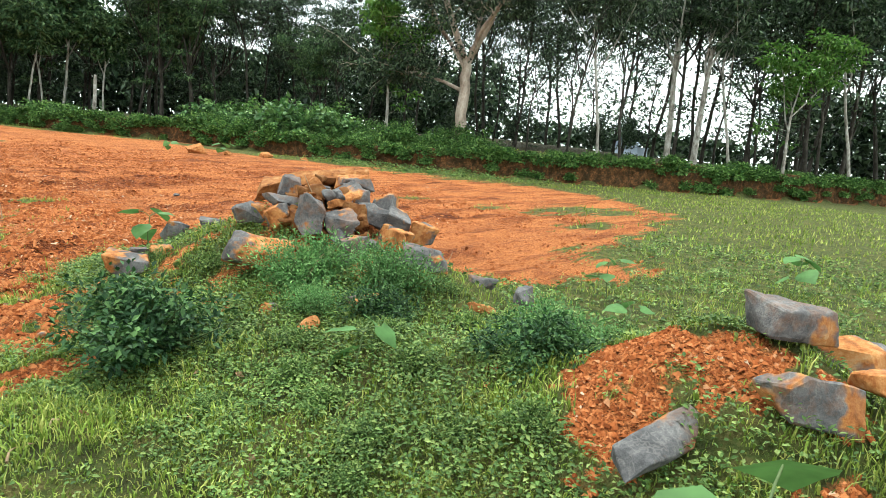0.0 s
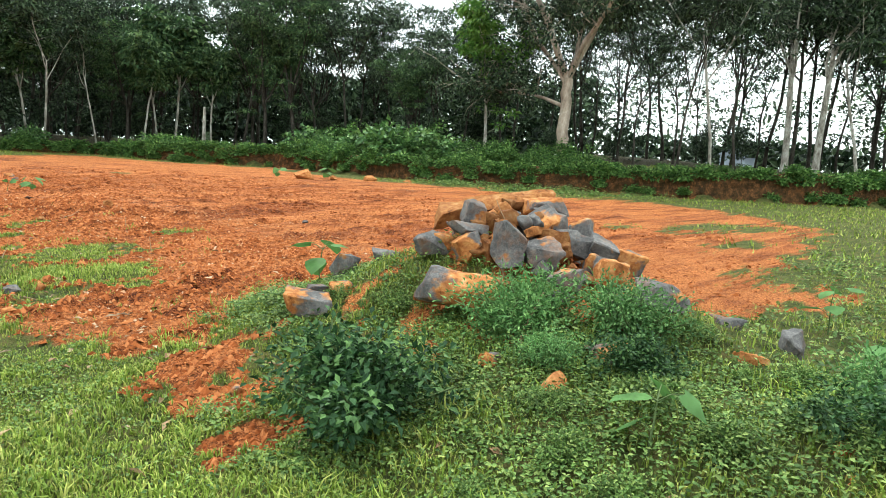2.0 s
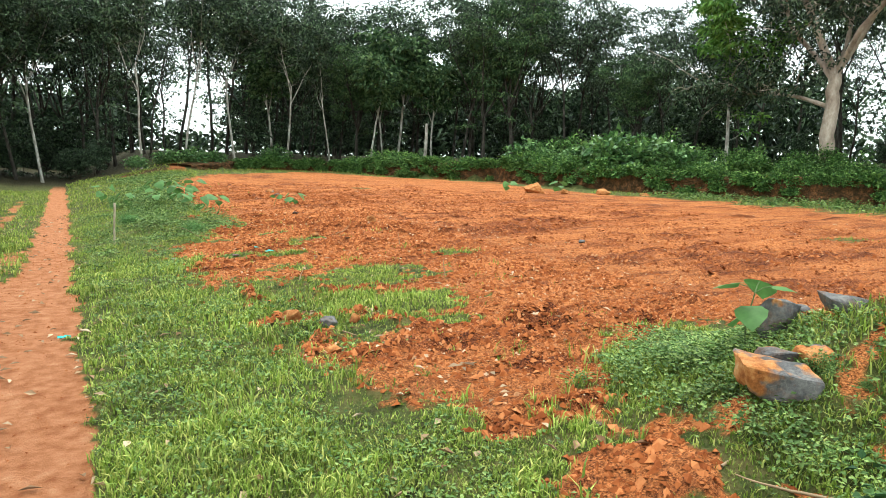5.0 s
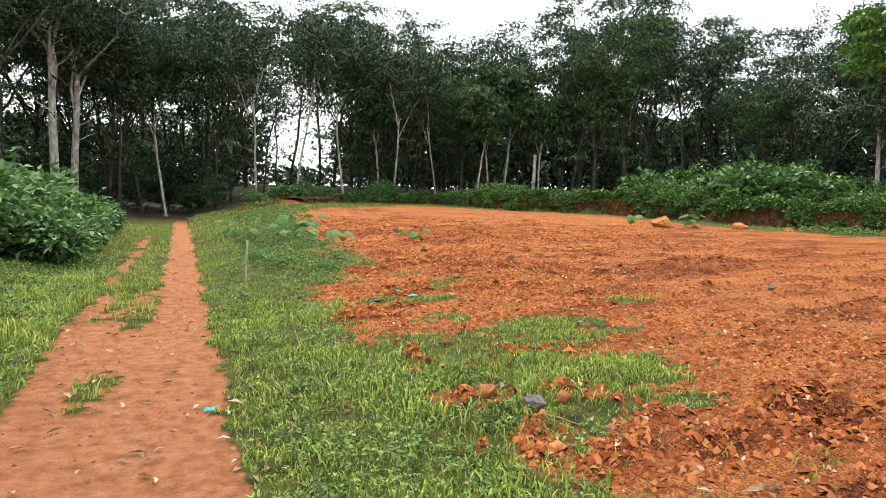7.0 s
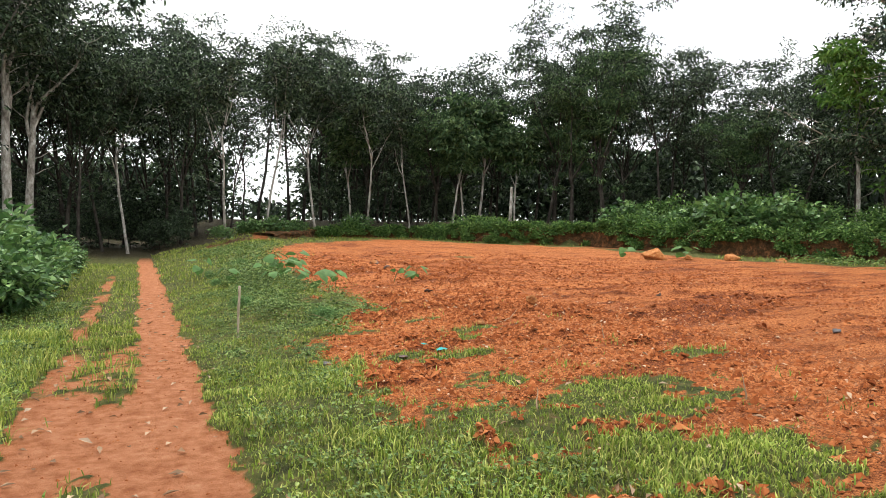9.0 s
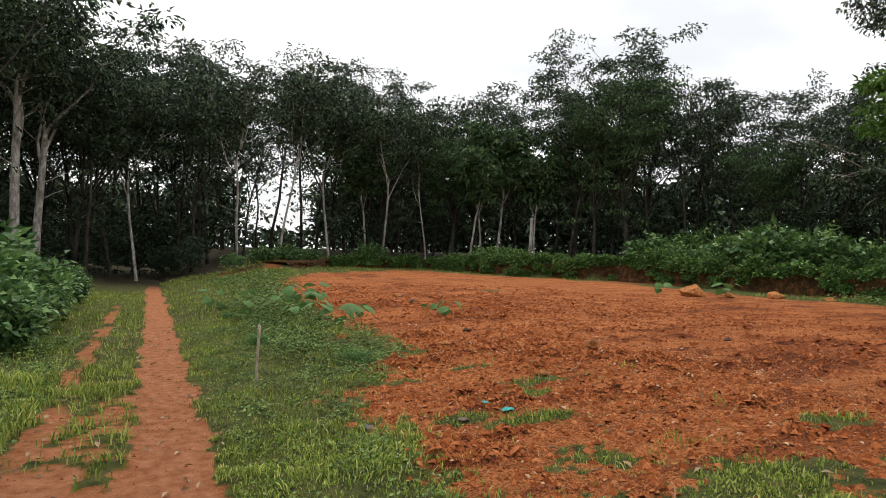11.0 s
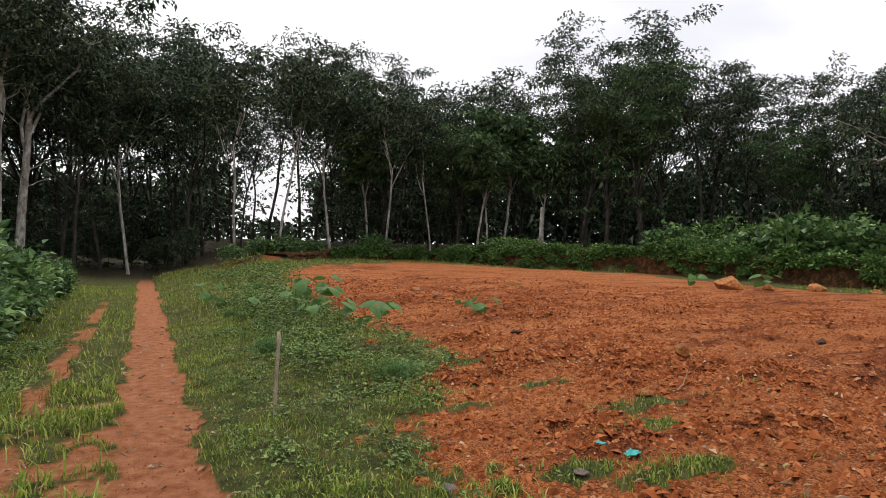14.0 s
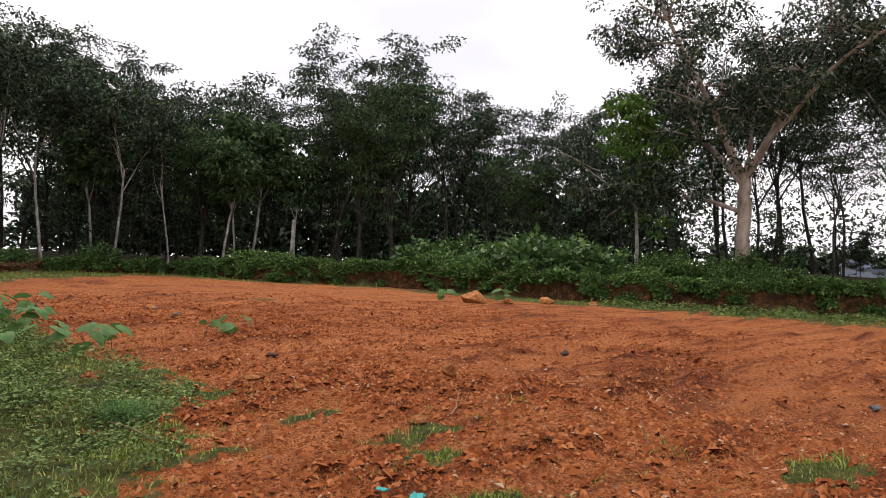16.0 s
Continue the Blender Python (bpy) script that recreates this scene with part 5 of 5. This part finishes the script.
# ---- bushes round the heap ----
BUSH = shrub_kind("dark_bush", "dense dark green bush in front of the rubble heap", "bushes by the heap", shrub_meshes(131, 0.56, 0.54, 4300, 0.056, MAT_BUSH, 0.6, 26))
FERNY = shrub_kind("feathery_bush", "feathery light green bush spreading before the heap", "bushes by the heap", shrub_meshes(132, 0.7, 0.46, 4600, 0.042, MAT_FERN, 0.45, 26, droop=0.1))
LOW = shrub_kind("low_weed_bush", "low leafy weed bush on the grassy ridge", "bushes by the heap", shrub_meshes(133, 0.6, 0.38, 2000, 0.056, MAT_WEED, 0.55, 26))
for kind, x, y, turn, size in ((BUSH, 3.25, 5.42, 0, 1.05), (LOW, 4.35, 6.35, 0, 0.42), (LOW, 4.55, 6.72, 90, 0.4), (LOW, 4.2, 6.62, 190, 0.34), (LOW, 4.85, 6.98, 260, 0.36), (LOW, 4.4, 7.35, 40, 0.36), (LOW, 3.9, 6.45, 140, 0.3), (FERNY, 4.5, 5.2, 0, 0.95), (LOW, 4.75, 3.75, 50, 0.6), (LOW, 5.15, 3.55, 150, 0.5), (FERNY, 4.1, 4.7, 200, 0.5), (FERNY, 4.45, 5.4, 80, 0.5), (LOW, 5.2, 2.5, 20, 0.5), (LOW, 5.8, 2.9, 120, 0.45), (LOW, 6.3, 3.3, 40, 0.4), (LOW, 7.4, 3.5, 220, 0.5), (LOW, 8.9, 3.0, 10, 0.5), (LOW, 3.7, 4.4, 0, 0.8), (LOW, 3.3, 3.7, 70, 0.95),
                               (LOW, 3.85, 3.5, 140, 1.05), (LOW, 2.95, 3.15, 200, 0.8), (LOW, 4.4, 3.3, 30, 1.1), (LOW, 3.45, 2.9, 300, 0.85), (FERNY, 4.6, 3.0, 90, 0.75), 
                               (LOW, 3.75, 5.5, 250, 0.5), (LOW, 2.0, 22.4, 10, 0.45), (LOW, 2.7, 23.9, 80, 0.55), (LOW, 1.7, 26.0, 150, 0.5), (LOW, 2.9, 27.6, 200, 0.65), (LOW, 1.6, 29.2, 290, 0.5), (LOW, 3.3, 30.4, 40, 0.7), (LOW, 1.6, 32.5, 100, 0.6), (LOW, 2.4, 20.6, 170, 0.35), (LOW, -1.7, 21.0, 60, 0.4), (LOW, -1.8, 24.6, 20, 0.45), (FERNY, 5.35, 2.9, 20, 0.6), (LOW, 4.15, 6.85, 110, 0.7), (LOW, 2.75, 2.5, 45, 0.7), (LOW, 3.0, 4.3, 80, 0.7), (BUSH, 4.35, 4.3, 40, 0.5), (LOW, 3.6, 2.55, 15, 1.0), (LOW, 4.1, 2.95, 190, 1.0), (BUSH, 4.25, 2.95, 77, 0.6), (LOW, 3.2, 3.3, 260, 1.0), (LOW, 4.1, 3.95, 333, 1.1), (LOW, 3.45, 4.1, 120, 1.0), (LOW, 4.95, 3.5, 55, 1.0), (LOW, 5.0, 4.2, 5, 0.9), (FERNY, 4.75, 4.55, 145, 0.85)):
    stand(kind, x, y, turn, size, 0.03)
verge = np.random.RandomState(64)
for k in range(16):
    y = 18.6 + k * 0.8
    stand(LOW if k % 3 else FERNY, 2.15 + 0.035 * (y - 18) + verge.normal(0, 0.5), y, verge.uniform(0, 360), verge.uniform(0.35, 0.75), 0.03)


# ---- broad-leaved seedlings ----
def broad_leaf(length, width, seed):
    """A heart-shaped leaf with a folded midrib."""
    rng = np.random.RandomState(seed)
    outline = np.array([(0, 0), (-0.10, 0.30), (0.12, 0.50), (0.42, 0.46), (0.72, 0.28), (1.0, 0.0), (0.72, -0.28), (0.42, -0.46), (0.12, -0.50), (-0.10, -0.30)])
    mids = np.array([(0.25, 0), (0.5, 0), (0.75, 0)])
    pts = np.concatenate([outline, mids])
    z = -0.25 * (pts[:, 0] - 0.3) ** 2 - 0.12 * np.abs(pts[:, 1]) + 0.05 + rng.normal(0, 0.015, len(pts))
    co = np.stack([pts[:, 0] * length, pts[:, 1] * width, z * length], 1)
    tri = [(0, 10, 1), (1, 10, 2), (2, 10, 3), (3, 10, 11), (3, 11, 4), (4, 11, 12), (4, 12, 5), (5, 12, 6), (6, 12, 11), (6, 11, 7), (7, 11, 10), (7, 10, 8), (8, 10, 9), (9, 10, 0)]
    return raw_mesh("leaf", co, np.array(tri), MAT_BROAD, True)


LEAVES = [broad_leaf(1.0, 0.95, k) for k in range(3)]


def seedling(x, y, tall, leaves, leaf, seed, label):
    rng = np.random.RandomState(seed)
    root = new("broadleaf_seedling")
    path, _ = branch_path(rng, (0, 0, -0.04), (rng.normal(0, 0.15), rng.normal(0, 0.15), 1), tall + 0.04, 6, 0.08, 0)
    wood = [tube(path, np.linspace(0.009, 0.004, 7), 6)]
    for k in range(leaves):
        a = k * 2.4 + rng.uniform(0, 0.8)
        at = path[-1] if k < 3 else path[3 + k % 3]
        reach = leaf * rng.uniform(0.3, 0.7)
        end = at + np.array([math.cos(a) * reach, math.sin(a) * reach, reach * 0.5])
        wood.append(tube(np.array([at, (at + end) / 2 + (0, 0, reach * 0.15), end]), np.array([0.004, 0.003, 0.003]), 4))
        ob = part_of("leaf", LEAVES[k % 3], root)
        ob.matrix_basis = Matrix.Translation(end) @ Euler((rng.normal(0, 0.35), rng.uniform(0.0, 0.9), a)).to_matrix().to_4x4() @ Matrix.Scale(leaf * rng.uniform(0.7, 1.15), 4)
    part_of("stem", raw_mesh("stem", *joined(wood), MAT_STEM, True), root)
    tagged(root, label, "plant", "broad-leaved seedlings")
    root.matrix_basis = pose(x, y, height(x, y))


IN_GRASS, IN_SOIL = "broad-leaved green seedling growing in the grass", "broad-leaved green seedling on the bare red soil"
for k, (x, y, tall, n, leaf, label) in enumerate([
        (4.42, 7.5, 0.40, 5, 0.20, "round-leaved seedling beside a grey stone"), (3.62, 3.8, 0.26, 4, 0.19, "large-leaved pale green seedling among weeds"),
        (1.92, 1.50, 1.13, 5, 0.28, "large-leaved pale green seedling among weeds"), (3.35, 21.8, 0.28, 4, 0.28, IN_GRASS),
        (3.0, 22.0, 0.32, 4, 0.26, IN_GRASS), (4.0, 22.6, 0.3, 5, 0.27, IN_GRASS), (2.2, 21.0, 0.5, 3, 0.2, IN_GRASS), (3.0, 23.2, 0.5, 6, 0.26, IN_GRASS), (2.6, 23.6, 0.6, 6, 0.26, IN_GRASS),
        (3.5, 24.6, 0.4, 5, 0.27, IN_GRASS), (6.08, 22.9, 0.3, 5, 0.26, IN_SOIL), (5.4, 22.7, 0.3, 3, 0.16, IN_SOIL), (3.5, 26.6, 0.5, 5, 0.3, IN_GRASS), (4.2, 27.2, 0.5, 5, 0.3, IN_GRASS),
        (1.9, 24.8, 0.4, 4, 0.28, IN_GRASS), (19.5, 28.1, 0.5, 5, 0.4, IN_SOIL), (17.7, 29.4, 0.4, 4, 0.32, IN_SOIL), (8.4, 4.2, 0.45, 5, 0.22, IN_GRASS), (11.2, 2.6, 0.5, 6, 0.3, IN_GRASS),
        (6.9, 3.4, 0.3, 4, 0.2, IN_GRASS), (-2.4, 18.6, 0.5, 6, 0.2, IN_GRASS), (-2.2, 16.6, 0.5, 5, 0.2, IN_GRASS), (-2.7, 15.2, 0.6, 6, 0.22, IN_GRASS), (1.5, 28.5, 0.5, 5, 0.3, IN_GRASS)]):
    seedling(x, y, tall, n, leaf, 500 + k, label)


# ---- stake, litter, sticks, fallen leaves ----
def stake():
    rng = np.random.RandomState(4)
    path, _ = branch_path(rng, (0, 0, -0.15), (0.02, 0.01, 1), 0.90, 12, 0.02, 0)
    r = 0.018 + rng.normal(0, 0.0016, 13)
    co, fa = tube(path, r, 8)
    top = np.arange(len(co) - 8, len(co))
    co = np.concatenate([co, path[-1:] + (0, 0, 0.008)])
    cap = np.stack([top, np.roll(top, -1), np.full(8, len(co) - 1), np.full(8, len(co) - 1)], 1)
    ob = new("wooden_stake", raw_mesh("wooden_stake", co, np.concatenate([fa, cap]), MAT_POST, True))
    tagged(ob, "thin weathered wooden stake upright in the grass", "stake")
    ob.matrix_basis = pose(1.265, 17.88, height(1.265, 17.88))


stake()


def scrap(x, y, size, seed, label):
    """A crumpled bit of plastic sheet with thickness."""
    rng = np.random.RandomState(seed)
    bm = bmesh.new()
    bmesh.ops.create_grid(bm, x_segments=7, y_segments=5, size=0.5)
    for v in bm.verts:
        v.co = Vector((v.co.x * size, v.co.y * size * 0.6, 0.22 * size * (noise.noise(v.co * 3.2 + Vector((seed, 0, 0))) + 0.5) + 0.01))
        v.co.x += rng.normal(0, size * 0.03)
        v.co.y += rng.normal(0, size * 0.03)
    bmesh.ops.solidify(bm, geom=list(bm.faces), thickness=0.003)
    me = bpy.data.meshes.new("plastic_scrap")
    bm.to_mesh(me)
    bm.free()
    me.materials.append(MAT_TEAL)
    ob = tagged(new("plastic_scrap", me), label, "litter", "teal plastic litter")
    ob.matrix_basis = pose(x, y, height(x, y) + 0.005, 0, 0, seed * 71)


scrap(3.41, 15.5, 0.15, 3, "crumpled teal plastic scrap on the red soil")
scrap(3.22, 15.62, 0.08, 4, "small torn teal plastic scrap on the red soil")
scrap(0.5, 11.63, 0.11, 5, "crumpled teal plastic scrap on the dirt track")


def stick(x, y, length, turn, rise, seed, label):
    rng = np.random.RandomState(seed)
    a = radians(turn)
    path, _ = branch_path(rng, (0, 0, 0), (math.cos(a), math.sin(a), rise), length, 7, 0.14, -0.01 if rise < 0.3 else 0)
    ob = new("dry_stick", raw_mesh("dry_stick", *tube(path, np.linspace(0.009, 0.003, 8), 6), MAT_TWIG, True))
    tagged(ob, label, "stick", "dry sticks")
    ob.matrix_basis = pose(x, y, height(x, y) + 0.012)


for k, (x, y, length, turn, rise) in enumerate([(3.25, 6.75, 0.32, 20, 0.15), (2.62, 10.4, 0.32, -60, 0.1), (4.9, 16.7, 0.6, 10, 0.05), (5.0, 16.4, 0.45, 60, 0.05), (3.05, 12.75, 0.22, 60, 1.2),
                                                (4.75, 12.1, 0.22, 90, 3), (2.05, 4.6, 0.16, 80, 0.1), (5.5, 15.0, 0.2, 90, 3), (4.95, 5.75, 0.34, 60, 2.0), (5.25, 5.9, 0.4, 110, 1.6),
                                                (4.2, 5.0, 0.5, 30, 0.8), (6.2, 5.1, 0.45, 40, 1.2), (3.4, 6.3, 0.4, 130, 0.1), (2.7, 17.9, 0.4, 160, 0.1)]):
    stick(x, y, length, turn, rise, 600 + k, "thin dry stick lying on the ground" if rise < 0.5 else "dry twig sticking up from the ground")


def build_fallen_leaves():
    rng = np.random.RandomState(12)
    x = np.concatenate([rng.uniform(-1.1, 0.8, 380), rng.uniform(0.7, 3.4, 120), rng.uniform(2, 6, 90)])
    y = np.concatenate([rng.uniform(5, 26, 380), rng.uniform(3, 12, 120), rng.uniform(9, 20, 90)])
    n = len(x)
    pos = np.stack([x, y, surface(x, y) + 0.014], 1)
    a = rng.uniform(0, 6.3, n)
    co, tri = leaf_arrays(rng, pos, np.stack([np.cos(a), np.sin(a), rng.uniform(0, 0.3, n)], 1), rng.uniform(0.05, 0.13, n), rng.uniform(0.025, 0.05, n), 0.2, 0.2)
    tagged(new("fallen_leaves", raw_mesh("fallen_leaves", co, tri, MAT_DRY)), "dry brown leaves fallen on track and grass", "leaves", kind="stuff")


build_fallen_leaves()


# ---- house behind the trees ----
def box(bm, x0, x1, y0, y1, z0, z1):
    v = [bm.verts.new(p) for p in ((x0, y0, z0), (x1, y0, z0), (x1, y1, z0), (x0, y1, z0), (x0, y0, z1), (x1, y0, z1), (x1, y1, z1), (x0, y1, z1))]
    for q in ((3, 2, 1, 0), (4, 5, 6, 7), (0, 1, 5, 4), (1, 2, 6, 5), (2, 3, 7, 6), (3, 0, 4, 7)):
        bm.faces.new([v[k] for k in q])


def part(name, bm, material, parent, label=""):
    me = bpy.data.meshes.new(name)
    bm.to_mesh(me)
    bm.free()
    me.materials.append(material)
    return part_of(name, me, parent, label)


def house():
    root = tagged(new("house"), "pale blue house with pitched roof behind trees", "house")
    bm = bmesh.new()
    box(bm, -1.7, 1.7, -1.5, 1.5, -0.3, 2.5)
    box(bm, -4.6, -1.7, -1.2, 1.5, -0.3, 1.8)
    part("wall", bm, MAT_WALL, root)
    bm = bmesh.new()
    v = [bm.verts.new(p) for p in ((-2.0, -1.9, 2.45), (2.0, -1.9, 2.45), (2.0, 1.9, 2.45), (-2.0, 1.9, 2.45), (0, -1.9, 3.9), (0, 1.9, 3.9), (-1.8, -1.9, 2.4), (1.8, -1.9, 2.4))]
    for q in ((0, 3, 5, 4), (1, 4, 5, 2), (0, 4, 1), (3, 2, 5), (0, 1, 2, 3)):
        bm.faces.new([v[k] for k in q])
    box(bm, -4.8, -1.72, -1.4, 1.7, 1.82, 1.98)
    part("roof", bm, MAT_ROOF, root)
    for x in (-0.9, 0.7):
        bm = bmesh.new()
        box(bm, x - 0.35, x + 0.35, -1.54, -1.46, 0.9, 1.9)
        w = part("window", bm, MAT_GLASS, root)
        bm = bmesh.new()
        box(bm, x - 0.42, x + 0.42, -1.57, -1.5, 0.8, 0.88)
        part("sill", bm, MAT_WALL, w)
    root.matrix_basis = pose(66.6, 27.4, height(66.6, 27.4) - 0.25, 0, 0, 65) @ Matrix.Scale(0.5, 4)


house()
